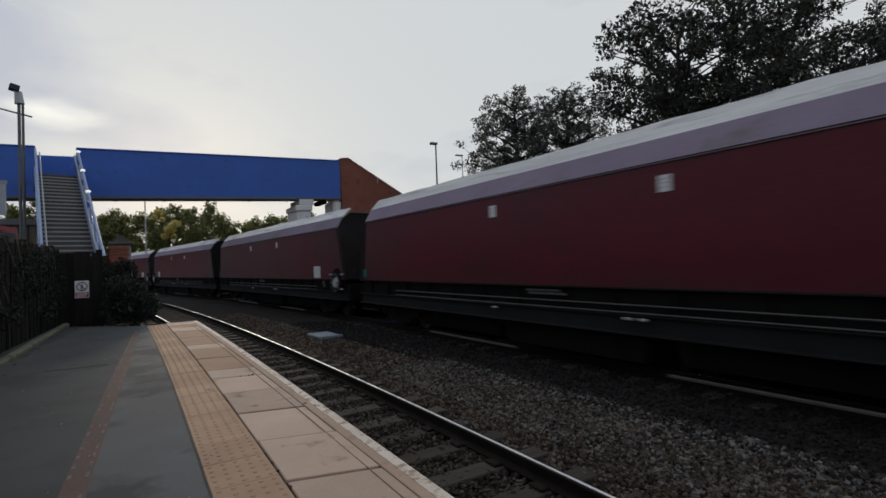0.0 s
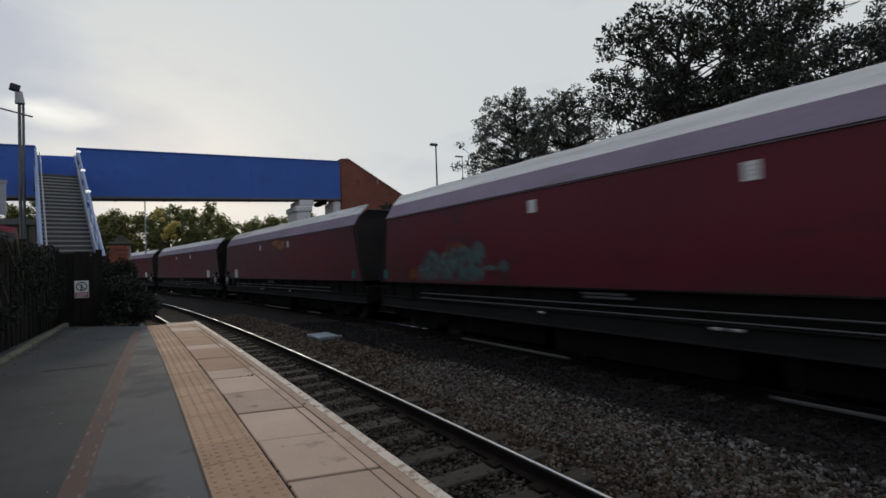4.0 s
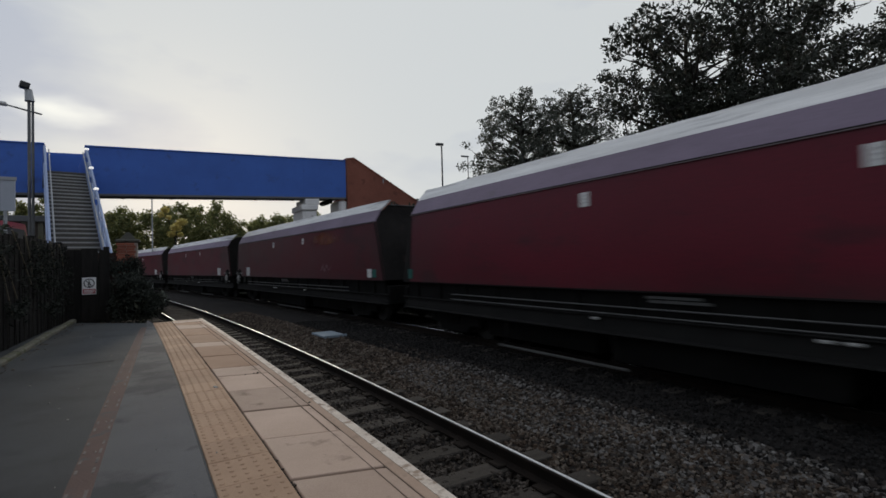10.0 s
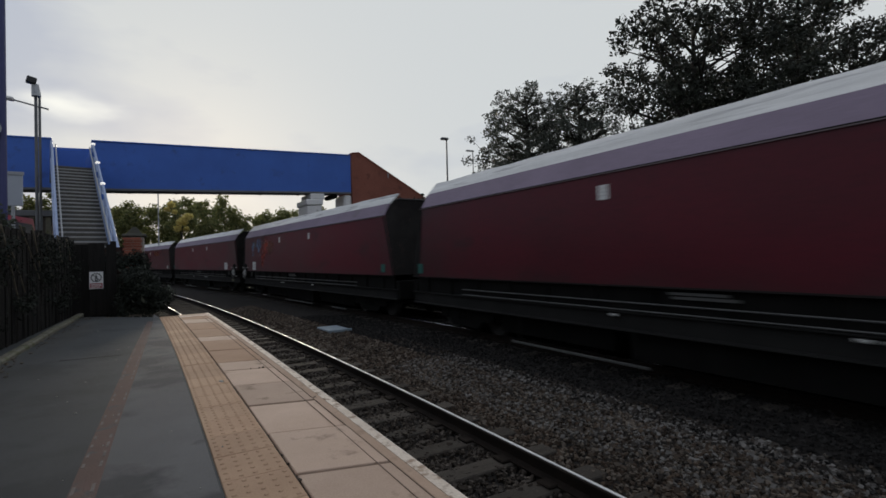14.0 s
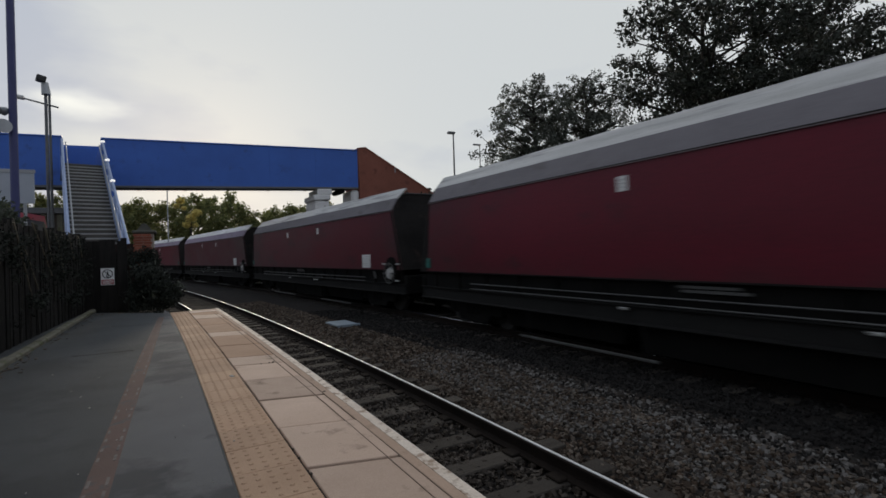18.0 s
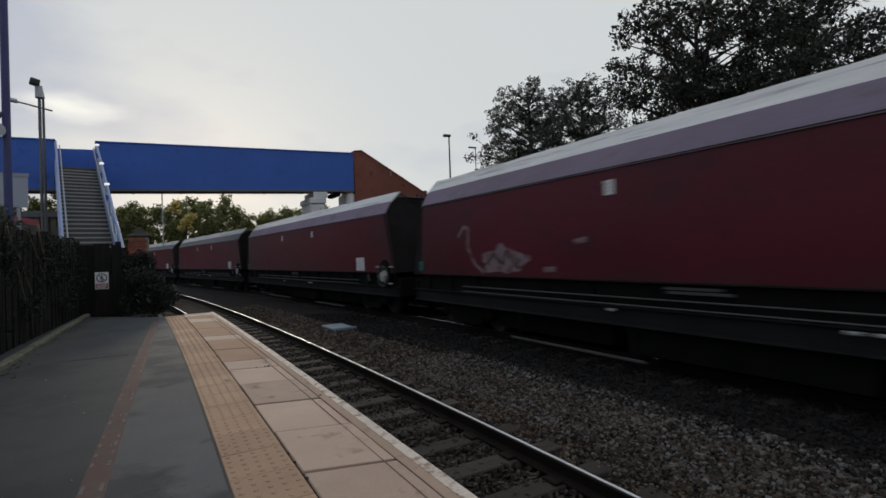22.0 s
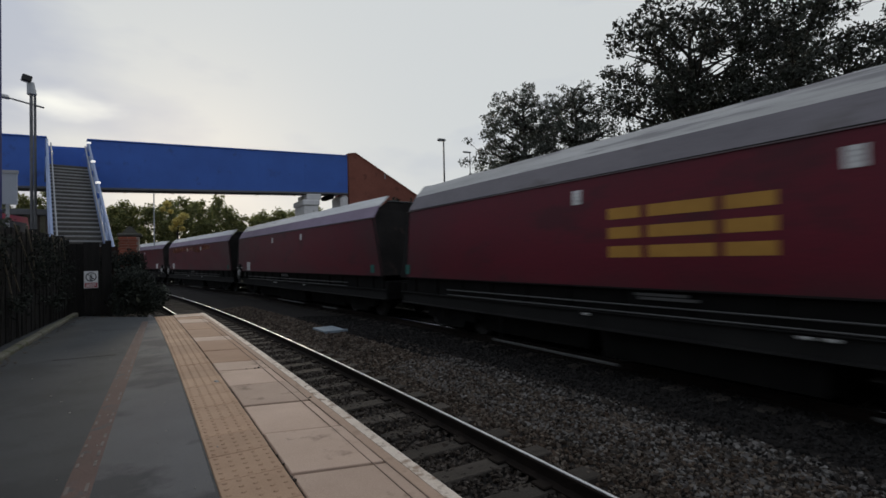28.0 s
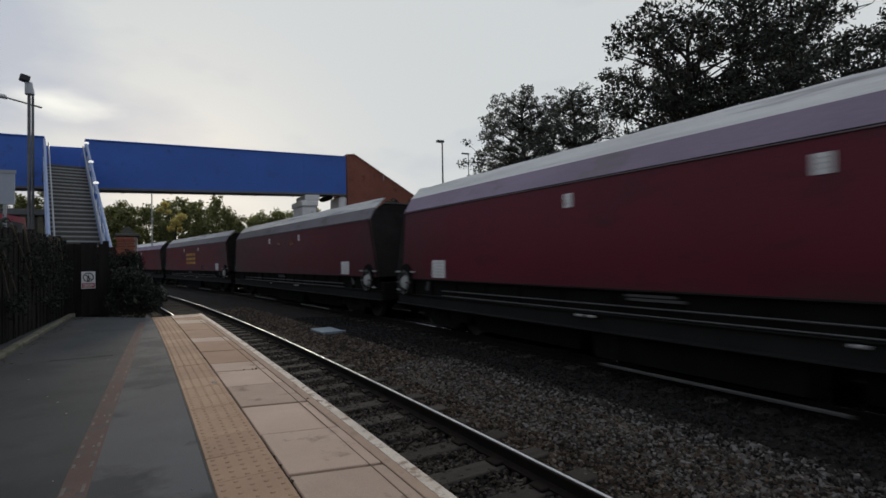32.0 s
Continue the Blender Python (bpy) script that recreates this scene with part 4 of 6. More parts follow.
            p("green_panel", lambda: boxed(-1.418, -1.402, yg - 0.125, yg + 0.125, 1.43, 1.69, bevel=0.004), M_GREEN, key="green_panel/" + en, label="small green panel near the end")
        if "card" in fit:
            yc = sy * 7.80
            p("white_card", lambda: boxed(-1.418, -1.402, yc - 0.13, yc + 0.13, 1.43, 1.70, bevel=0.004), M_PLATE, key="white_card/" + en, label="white card holder")
    if yellow:
        p("solebar_plate", lambda: solebar_plate(yellow), M_DULL_YELLOW, key="solebar_plate/%.1f" % yellow, label="dull yellowish plate on the solebar")
    # bars added where pale streaks run low under the wagon
    for i, (y0, y1) in enumerate(((-2.0, 1.38), (-5.2, -4.0)) if lead == "wheel" else ((1.25, 4.5), (-4.9, -2.05))):
        sb = p("step_bar", lambda: lower_bar(y0, y1), M_STREAK_BAR, key="step_bar/%s%d" % (lead, i), label="worn pale step bar low between the bogies")
        for j, y in enumerate((y0 + 0.25, y1 - 0.25)):
            p("strap", lambda: bar_strap(y), M_FRAME, sb, key="strap/%s%d%d" % (lead, i, j))
    if deco == "orange":
        for i, (y0, y1, z0, z1) in enumerate(((-1.70, -0.35, 2.66, 3.06), (-0.95, 0.10, 2.82, 3.12))):
            p("paint_patch", lambda: blot(y0, y1, z0, z1, 2, 70 + i, -1.402 - 0.003 * i), M_SPRAY_ORANGE_PALE, key="paint_patch/%d" % (30 + i), label="faded orange patch")
    if deco == "teal":
        for i, (y0, y1, z0, z1, mt) in enumerate(((5.75, 6.40, 1.40, 1.86, M_TEAL), (5.25, 6.10, 1.42, 2.20, M_TEAL), (4.75, 5.30, 1.40, 2.16, M_TEAL), (4.35, 4.95, 1.62, 2.20, M_TEAL), (3.95, 4.60, 1.42, 2.22, M_TEAL), (3.45, 4.05, 1.75, 2.26, M_TEAL), (3.50, 4.40, 1.42, 1.78, M_TEAL),
                                                  (3.0, 3.6, 1.66, 1.76, M_TEAL), (2.72, 3.02, 1.60, 1.88, M_TEAL), (5.2, 6.5, 1.36, 1.62, M_SPRAY_GREY), (3.9, 5.2, 1.36, 1.60, M_SPRAY_GREY), (6.4, 7.0, 1.36, 1.72, M_SPRAY_OCHRE), (4.3, 5.0, 2.10, 2.30, M_SPRAY_OCHRE))):
            p("spray_mark", lambda: blot(y0, y1, z0, z1, 3, i, -1.402 - 0.003 * (i % 5)), mt, key="spray_teal/%d" % i, label="faded spray paint")
    if deco == "blaze":
        for i, (y0, y1, z0, z1, mt) in enumerate(((6.45, 6.85, 2.15, 2.42, M_SPRAY_BLUE), (6.35, 6.80, 2.45, 2.95, M_SPRAY_BLUE), (6.0, 6.4, 2.6, 2.95, M_SPRAY_GREY), (5.25, 5.85, 2.30, 2.78, M_SPRAY_BLUE), (5.45, 5.75, 2.6, 3.14, M_SPRAY_BLUE), (4.98, 5.28, 2.55, 3.15, M_SPRAY_BLUE), (4.55, 5.00, 2.72, 2.92, M_SPRAY_GREY), (4.35, 4.9, 2.92, 3.14, M_SPRAY_GREY), (5.7, 6.1, 2.62, 2.84, M_SPRAY_BLUE),
                                                  (4.35, 5.05, 1.95, 2.60, M_SPRAY_ORANGE), (4.05, 4.75, 2.25, 2.85, M_SPRAY_ORANGE), (3.75, 4.45, 2.15, 3.12, M_SPRAY_ORANGE), (4.62, 5.05, 1.55, 1.92, M_SPRAY_ORANGE), (2.9, 3.9, 2.2, 2.9, M_SPRAY_OCHRE))):
            p("spray_mark", lambda: blot(y0, y1, z0, z1, 4, 20 + i, -1.402 - 0.003 * (i % 6)), mt, key="spray_blaze/%d" % i, label="faded spray paint")
        for i, pts in enumerate((((6.9, 2.3), (6.6, 2.42), (6.2, 2.5)), ((5.6, 2.16), (5.35, 2.22), (5.15, 2.18)), ((4.6, 2.78), (4.35, 2.84), (4.2, 2.8)), ((4.2, 3.0), (4.05, 3.03)))):
            p("spray_mark", lambda: scrawl(pts, 0.022), M_SPRAY_PALE, key="spray_blaze_arc/%d" % i, label="thin pale stroke")
    if deco == "scrawl":
        for i, pts in enumerate((((6.4, 2.25), (6.15, 2.5), (5.95, 2.45), (6.0, 2.0), (5.7, 1.6), (5.35, 1.42)), ((5.3, 1.5), (5.0, 1.85), (4.7, 1.6), (4.5, 1.9), (4.2, 1.55), (3.8, 1.75)), ((2.6, 2.0), (2.3, 2.05)), ((3.4, 1.5), (3.1, 1.52)))):
            p("spray_mark", lambda: scrawl(pts, 0.05 if i else 0.04), M_SPRAY_PALE, key="spray_scrawl/%d" % i, label="pale scribble")
        p("spray_mark", lambda: blot(4.1, 5.3, 1.45, 1.95, 5, 31), M_SPRAY_PALE, key="spray_scrawl/9", label="pale scribble")
    if deco == "ochre":
        for i, (y0, y1) in enumerate(((3.4, 6.9), (1.6, 4.6), (-0.6, 1.9), (-2.6, 0.5), (-4.2, -2.0))):
            p("paint_patch", lambda: blot(y0, y1, 2.66 + 0.07 * (i % 3), 3.08, 3, 40 + i), M_SPRAY_OCHRE, key="paint_patch/%d" % i, label="faded ochre patch")
    if deco == "specks":
        for i, (y0, y1, z0, z1) in enumerate(((0.35, 0.85, 2.55, 2.75), (-1.3, -0.7, 2.55, 2.75))):
            p("paint_patch", lambda: blot(y0, y1, z0, z1, 3, 60 + i), M_SPRAY_OCHRE, key="paint_patch/%d" % (20 + i), label="faint rusty smudge")
    if deco == "smear":
        p("paint_patch", lambda: blot(-5.3, -3.0, 2.6, 3.12, 3, 47), M_SPRAY_OCHRE, key="paint_patch/8", label="faded ochre patch")
        p("spray_mark", lambda: scrawl(((-3.9, 1.65), (-4.05, 1.88), (-4.2, 1.62), (-4.4, 1.86), (-4.6, 1.66), (-4.85, 1.85)), 0.03), M_SPRAY_PALE, key="spray_scrawl/20", label="pale scribble")
    if deco == "emblem":
        # three stacks of plain bars side by side
        for i, (y0, y1) in enumerate(((0.72, 1.33), (-0.42, 0.60), (-1.18, -0.54))):
            for j, (z0, z1) in enumerate(((1.82, 2.00), (2.12, 2.30), (2.43, 2.61))):
                p("emblem_bar", lambda: boxed(-1.406, -1.402, y0, y1, z0, z1, bevel=0.001), M_YELLOW, key="emblem_bar/%d%d" % (i, j), label="plain yellow bar of the emblem")
        p("paint_patch", lambda: blot(-3.4, -2.5, 1.40, 1.72, 3, 81), M_SPRAY_GREY, key="paint_patch/40", label="pale rubbed patch")
    return w


WHEELSETS = {}
CONSIST = [(-5, "green", "wheel", ""), (-4, "wheel", "green", ""), (-3, "green", "wheel", ""), (-2, "wheel", "green", ""), (-1, "green", "wheel", ""), (0, "green", "wheel", ""), (1, "wheel", "green", "orange"), (2, "green", "wheel", "teal"),
           (3, "green", "wheel", ""), (4, "wheel", "green card", "smear"), (5, "green", "wheel", ""), (6, "wheel", "green", "blaze"), (7, "green", "wheel", ""), (8, "green", "wheel", ""), (9, "green", "wheel", ""),
           (10, "green", "wheel", ""), (11, "green", "wheel", "scrawl"), (12, "wheel", "green", "ochre"), (13, "wheel", "green", ""), (14, "green", "wheel", "emblem"), (15, "green", "wheel", "specks"), (16, "wheel", "green", ""),
           (17, "green", "wheel", "")]
TRAIN = [(n, wagon(a, b, c, {0: -0.2, 1: -0.2, 4: -0.2, 9: -0.2, 11: -0.2, 12: -0.13}.get(n, 0.0), -0.2 if n in (1, 4, 13) else 0.0, {5: -7.68, 11: -6.8, 13: 7.67}.get(n, 0.0), n in (8, 9, 14, 15))) for n, a, b, c in CONSIST]


def train_at(t):
    """Metres along the line of the rear cantrail corner of wagon 0."""
    u = (t - 16) / 16
    return -4.255 + 9.3709 * t + 1.7658 * u * u - 1.0623 * u ** 3


def wagon_pose(s):
    (xa, ya, _), (xb, yb, _) = along(s - 6.6), along(s + 6.6)
    return pose((xa + xb) / 2, (ya + yb) / 2, RAIL_Z, 0, 0, math.degrees(math.atan2(-(xb - xa), yb - ya)))


def motions():
    for n, w in TRAIN:
        walk(w, [(0.5 * i, wagon_pose(train_at(0.5 * i) - n * PITCH + HALF)) for i in range(65)])
    # the wheels roll: 0.42 m radius
    steps = 32 * 16
    for y, sets in WHEELSETS.items():
        first = sets[0]
        walk(first, [(32.0 * i / steps, pose(0, y, 0.42, -math.degrees((train_at(32.0 * i / steps) - train_at(0)) / 0.42) % 360)) for i in range(steps + 1)])
        keys = first.animation_data
        for other in sets[1:]:
            other.rotation_mode = "QUATERNION"
            other.animation_data_create()
            other.animation_data.action = keys.action
            other.animation_data.action_slot = keys.action_slot

# ---------------------------------------------------------------- platform
PLAT_END = 10.85
plat = thing("platform", Matrix(), "asphalt station platform with buff tactile paving and stone edge slabs", "platform", kind="structure")
core = sweep("platform_wall", [(-7.02, -1.3), (-7.02, -0.06), (-9.6, -0.06), (-9.6, -1.3)], -30, PLAT_END, 1.0, M_CONCRETE, plat)


def ground_sheet(name, pts, z0, z1, material, parent):
    return part(name, prism(bmesh.new(), [(x, y, z0) for x, y in pts], (0, 0, z1 - z0)), material, parent)


tac_line = [along(-30 + i * (PLAT_END - 0.15 + 30) / 40, -7.775)[:2] for i in range(41)]
ASPHALT = ground_sheet("asphalt", tac_line + [(-1.30, 11.3), (-1.62, 11.3), (-1.74, 7.2), (-1.80, -30)], -0.058, -0.002, M_ASPHALT, plat)
new_line = [along(-30 + i * (PLAT_END - 0.15 + 30) / 40, -7.785)[:2] for i in range(41)]
strip = ground_sheet("asphalt_strip", new_line + [(-0.26, 10.9), (-0.24, 9.6), (-0.27, 5.2), (-0.285, 3.7), (-0.305, -30)], -0.01, 0.001, M_ASPHALT_NEW, plat)
tagged(strip, "paler strip of newer asphalt")
crack = part("crack", boxed(-0.98, -0.45, 6.27, 6.285, -0.003, 0.0005), M_JOINT, plat, "dark joint across the asphalt")
# the painted line across the asphalt, not quite parallel to the edge
line = part("painted_line", prism(bmesh.new(), [(-0.385, -30, 0.0), (-0.295, -30, 0.0), (-0.275, 3.7, 0.0), (-0.26, 5.2, 0.0), (-0.235, 9.6, 0.0), (-0.32, 9.6, 0.0), (-0.37, 5.6, 0.0), (-0.38, 3.0, 0.0)], (0, 0, 0.002)), M_RED_LINE, plat, "worn dull red painted line")
bm = bmesh.new()
rng = random.Random(8)
for i in range(150):
    y = -2 + i * 0.145
    if y > 8.6 or rng.random() < 0.3:
        continue
    f = max(0, min(1, (y - 3) / 6))
    for x in (-0.368 + 0.045 * f, -0.297 + 0.045 * f):
        k = rng.uniform(0.035, 0.075)
        block(bm, x - 0.006, x + 0.007, y - k, y + k * 0.3, 0.0, 0.0032, pose(0, 0, 0))
tagged(part("line_dashes", bm, M_DASH, plat, "faded pale dashes along the line"), kind="stuff")
bed_ = sweep("paving_bed", [(-7.01, -0.06), (-7.01, -0.012), (-7.775, -0.012), (-7.775, -0.06)], -30, PLAT_END, 0.8, M_JOINT, plat)


def paver(w, l, h, blisters=0):
    bm = boxed(-w / 2, w / 2, -l / 2, l / 2, -h, 0, bevel=0.004)
    if blisters:
        for i in range(blisters):
            for j in range(blisters):
                c = Vector(((i + 0.5) * w / blisters - w / 2, (j + 0.5) * l / blisters - l / 2, 0))
                a = [bm.verts.new(c + Vector((0.0135 * math.cos(k * 1.0472), 0.0135 * math.sin(k * 1.0472), -0.0005))) for k in range(6)]
                b = [bm.verts.new(c + Vector((0.008 * math.cos(k * 1.0472), 0.009 * math.sin(k * 1.0472), 0.0038))) for k in range(6)]
                bm.faces.new(b)
                for k in range(6):
                    bm.faces.new((a[k], a[(k + 1) % 6], b[(k + 1) % 6], b[k]))
    return bm


tile_mesh = to_mesh("tactile_paver", paver(0.287, 0.314, 0.05, 5), M_TACTILE)
rng = random.Random(4)
i = 0
s = -9.0
while s < PLAT_END - 0.2:
    x, y, d = along(s, -7.629)
    tl = part("tactile_paver", tile_mesh, M_TACTILE, plat)
    tl.matrix_world = pose(x, y, rng.uniform(-0.002, 0.002), rng.uniform(-0.2, 0.2), rng.uniform(-0.2, 0.2), math.degrees(d) + rng.uniform(-0.25, 0.25))
    s += 0.3265
joints = [-8.6 + 0.65 * i for i in range(10)] + [-2.1, -1.45, -0.8, -0.15, 0.5, 1.15, 1.79, 2.43, 3.065, 3.705, 4.36, 4.99, 5.42, 6.20, 6.98, 7.40, 8.30, 9.20, 9.85, 10.4, 10.83]
brown = {22, 23, 25, 26, 28}
for i, (a, b) in enumerate(zip(joints, joints[1:])):
    x, y, d = along((a + b) / 2, -7.2445)
    k = (RAD - 7.245) / RAD
    bm = paver(0.460, (b - a) * k - 0.026, 0.06)
    for v_ in bm.verts:      # the slabs are laid a little askew
        v_.co.y -= 0.26 * v_.co.x * (0.35 if i > 27 else 1)
    sl = part("edge_slab", bm, M_SLAB_BROWN if i in brown else M_SLAB, plat)
    sl.matrix_world = pose(x, y, rng.uniform(-0.003, 0.003), rng.uniform(-0.25, 0.25), rng.uniform(-0.25, 0.25), math.degrees(d))
for off in (-7.070, -7.126):
    g = sweep("scored_line", [(off - 0.0018, 0.0), (off + 0.0018, 0.0), (off + 0.0018, 0.0042), (off - 0.0018, 0.0042)], -8.6, PLAT_END - 0.4, 0.65, M_SCORE, plat, "dark scored line along the slabs")
sweep("edge_strip", [(-7.066, -0.001), (-7.016, -0.001), (-7.016, 0.0036), (-7.066, 0.0036)], -8.6, PLAT_END - 0.4, 0.65, M_EDGE_STRIP, plat, "browner strip along the slab edge")
sweep("edge_coping", [(-7.018, -0.09), (-6.955, -0.09), (-6.955, -0.004), (-6.963, 0.006), (-7.018, 0.006)], -30, PLAT_END, 0.65, M_WHITE_LINE, plat, "worn white painted platform edge")
xa, ya, da = along(10.415, -7.245)
part("end_strip", boxed(-0.235, 0.235, -0.035, 0.035, -0.05, 0.006, pose(xa, ya, 0, 0, 0, math.degrees(da)), bevel=0.005), M_WHITE_LINE, plat, "worn pale strip across the platform end")

# grit and dead leaves caught in the joints
litter_bm = bmesh.new()
rng = random.Random(77)
for i in range(34):
    s_ = 1.3 + 6.5 * rng.random() ** 1.8
    if i % 3:
        x, y, d = along(s_, -7.482 + rng.uniform(-0.006, 0.006))
    else:
        x, y, d = along(rng.choice(joints[16:22]) + rng.uniform(-0.006, 0.006), -7.25 + rng.uniform(-0.2, 0.2))
    r_ = rng.choice((0.002, 0.003, 0.004, 0.0075))
    block(litter_bm, -r_, r_, -r_ * 1.5, r_ * 1.5, -0.004, 0.003 + r_ * 0.35, pose(x, y, 0, rng.uniform(-15, 15), rng.uniform(-15, 15), rng.uniform(0, 180)))
litter = part("joint_litter", litter_bm, M_LITTER)
tagged(litter, "dark grit and dead leaves caught in the paving joints", "litter", kind="stuff")

xa, ya, da = along(PLAT_END - 0.03, -7.245)
part("end_kerb", boxed(-0.24, 0.22, -0.03, 0.03, -0.08, 0.005, pose(xa, ya, 0, 0, 0, math.degrees(da)), bevel=0.005), M_KERB, plat, "dull stone kerb closing the platform end")
bm = bmesh.new()
for i in range(150):
    if i < 95:
        y = rng.uniform(3.0, 11.0)
        x = -1.44 + (y - 6.5) * 0.002 + abs(rng.gauss(0, 0.07))
    else:
        x, y = rng.uniform(-1.35, -0.2), 11.0 - abs(rng.gauss(0, 0.16))
    r_ = rng.uniform(0.006, 0.018)
    block(bm, -r_, r_, -r_ * 0.7, r_ * 0.7, 0.0, 0.003 + 0.2 * r_, pose(x, y, 0, rng.uniform(-12, 12), rng.uniform(-12, 12), rng.uniform(0, 180)))
litter2 = part("leaf_litter", bm, M_LEAF_LITTER)
tagged(litter2, "dry brown leaf litter along the kerb foot and platform end", "litter", kind="stuff")

bm = bmesh.new()
for i in range(46):
    y = 1.6 + 8.6 * rng.random() ** 1.6
    x = rng.uniform(-1.35, 0.25)
    r_ = rng.choice((0.0025, 0.003, 0.004, 0.006))
    block(bm, -r_, r_, -r_ * 0.8, r_ * 0.8, 0.0, 0.004, pose(x, y, 0.001, 0, rng.uniform(-10, 10), rng.uniform(0, 180)))
xa, ya, da = along(4.62, -7.54)
block(bm, -0.012, 0.012, -0.02, 0.02, 0.0, 0.006, pose(xa, ya, 0.003, 6, 0, 20))
specks = part("pale_grit", bm, M_PALE_GRIT)
tagged(specks, "small pale scraps and grit scattered over the asphalt", "litter", kind="stuff")

kerb = thing("kerb", Matrix(), "low mossy stone kerb along the fence foot", "kerb", kind="structure")
for i in range(20):
    y0 = -9.48 + i * 1.06
    xk = -1.492 + (y0 + 0.5 - 6.5) * 0.002
    st = part("kerb_stone", boxed(-0.05, 0.05, -0.527, 0.527, -0.06, 0.042 + 0.005 * (i % 3), bevel=0.015), M_KERB, kerb)
    st.matrix_world = pose(xk, y0 + 0.5, 0, 0, 0, -0.3 + 0.3 * (i % 3))

# fence along the back of the platform, and its return across the end
def board_fence(name, a, b, height, label, seed):
    f = thing(name, Matrix(), label, "fence")
    a, b = Vector((*a, 0)), Vector((*b, 0))
    run = (b - a).length
    d = (b - a) / run
    rz = math.degrees(math.atan2(d.y, d.x))
    rng_ = random.Random(seed)
    base = a
    meshes = [to_mesh("board", boxed(-0.072, 0.072, -0.011, 0.011, 0, h_, bevel=0.003), M_FENCE) for h_ in (height, height - 0.03, height + 0.025)]
    n = int(run / 0.125)
    for i in range(n):
        p_ = base + d * (i + 0.5) * run / n
        o = part("board", meshes[rng_.randrange(3)], M_FENCE, f)
        o.matrix_world = pose(p_.x - d.y * 0.012 * (i % 2), p_.y + d.x * 0.012 * (i % 2), -0.045, 0, rng_.uniform(-0.8, 0.8), rz)
    for z in (0.35, height - 0.35):
        rl = part("rail", boxed(0, run, 0.012, 0.06, z, z + 0.08, bevel=0.005), M_FENCE, f)
        rl.matrix_world = pose(a.x, a.y, 0, 0, 0, rz)
    k = max(1, round(run / 2.2))
    for i in range(k + 1):
        p_ = a + d * run * i / k
        o = part("post", boxed(-0.05, 0.05, 0.02, 0.12, -0.3, height + 0.02, bevel=0.008), M_FENCE, f)
        o.matrix_world = pose(p_.x, p_.y, 0, 0, 0, rz)
    return f


board_fence("board_fence", (-1.98, -9.0), (-1.66, 11.9), 1.5, "dark creosoted close-board fence behind the platform", 2)
board_fence("board_fence", (-1.66, 12.0), (-0.98, 12.12), 1.42, "dark board fence closing the platform end behind ivy", 3)

sign = thing("warning_sign", pose(-1.27, 12.046, 0.655, 0, 0, 10), "white no-trespassing sign with a barred walker and red strip", "sign")
part("board", boxed(-0.115, 0.115, -0.006, 0.006, -0.17, 0.17, bevel=0.003), M_SIGN, sign)
bm = ring(bmesh.new(), (0, 0, 0), 0.083, 0.008, seg=28, sides=6)
bmesh.ops.transform(bm, matrix=pose(0, -0.008, 0.055, 0, 0, 90), verts=bm.verts)
part("prohibition_ring", bm, M_SIGN_BLACK, sign, "black ring")
part("slash", boxed(-0.083, 0.083, -0.010, -0.006, -0.007, 0.007, pose(0, 0, 0.055, 0, 45, 0)), M_SIGN_BLACK, sign, "black slash")
bm = bmesh.new()
block(bm, -0.014, 0.014, -0.0095, -0.006, 0.03, 0.085)
block(bm, -0.010, 0.010, -0.0095, -0.006, 0.092, 0.112)
block(bm, -0.008, 0.008, -0.0095, -0.006, -0.02, 0.035, pose(0.012, 0, 0, 0, 18, 0))
block(bm, -0.008, 0.008, -0.0095, -0.006, -0.02, 0.035, pose(-0.012, 0, 0, 0, -18, 0))
part("pictogram", bm, M_SIGN_BLACK, sign, "plain black walking shape")
part("strip", boxed(-0.105, 0.105, -0.009, -0.006, -0.155, -0.06, bevel=0.001), M_SIGN_RED, sign, "dull red strip")
bm = bmesh.new()
for z in (-0.085, -0.110, -0.135):
    block(bm, -0.085, 0.085 - 0.03 * (z < -0.12), -0.0105, -0.009, z - 0.006, z + 0.006)
part("strip_bars", bm, M_SIGN, sign)


# ---------------------------------------------------------------- leaves and trees
def leaf_cloud(centres, radii, count, size, seed, flat=0.75, shell=0.55):
    """Vertices and faces of many small two-sided leaves, in clumps round the centres."""
    g = np.random.default_rng(seed)
    centres, radii = np.asarray(centres, float), np.asarray(radii, float)
    w = radii ** 2
    idx = g.choice(len(centres), count, p=w / w.sum())
    v = g.normal(size=(count, 3))
    v /= np.linalg.norm(v, axis=1)[:, None]
    r = (shell + (1 - shell) * g.random(count)) * g.random(count) ** 0.25
    pos = centres[idx] + v * (r * radii[idx])[:, None] * np.array([1, 1, flat])
    a = g.normal(size=(count, 3))
    a /= np.linalg.norm(a, axis=1)[:, None]
    b = np.cross(a, g.normal(size=(count, 3)))
    b /= np.linalg.norm(b, axis=1)[:, None]
    s = size * g.uniform(0.6, 1.35, count)[:, None]
    quad = np.stack([pos - a * s, pos - b * s * 0.42 + a * s * 0.1, pos + a * s, pos + b * s * 0.42 + a * s * 0.1], 1)
    return quad.reshape(-1, 3), np.arange(count * 4).reshape(-1, 4)


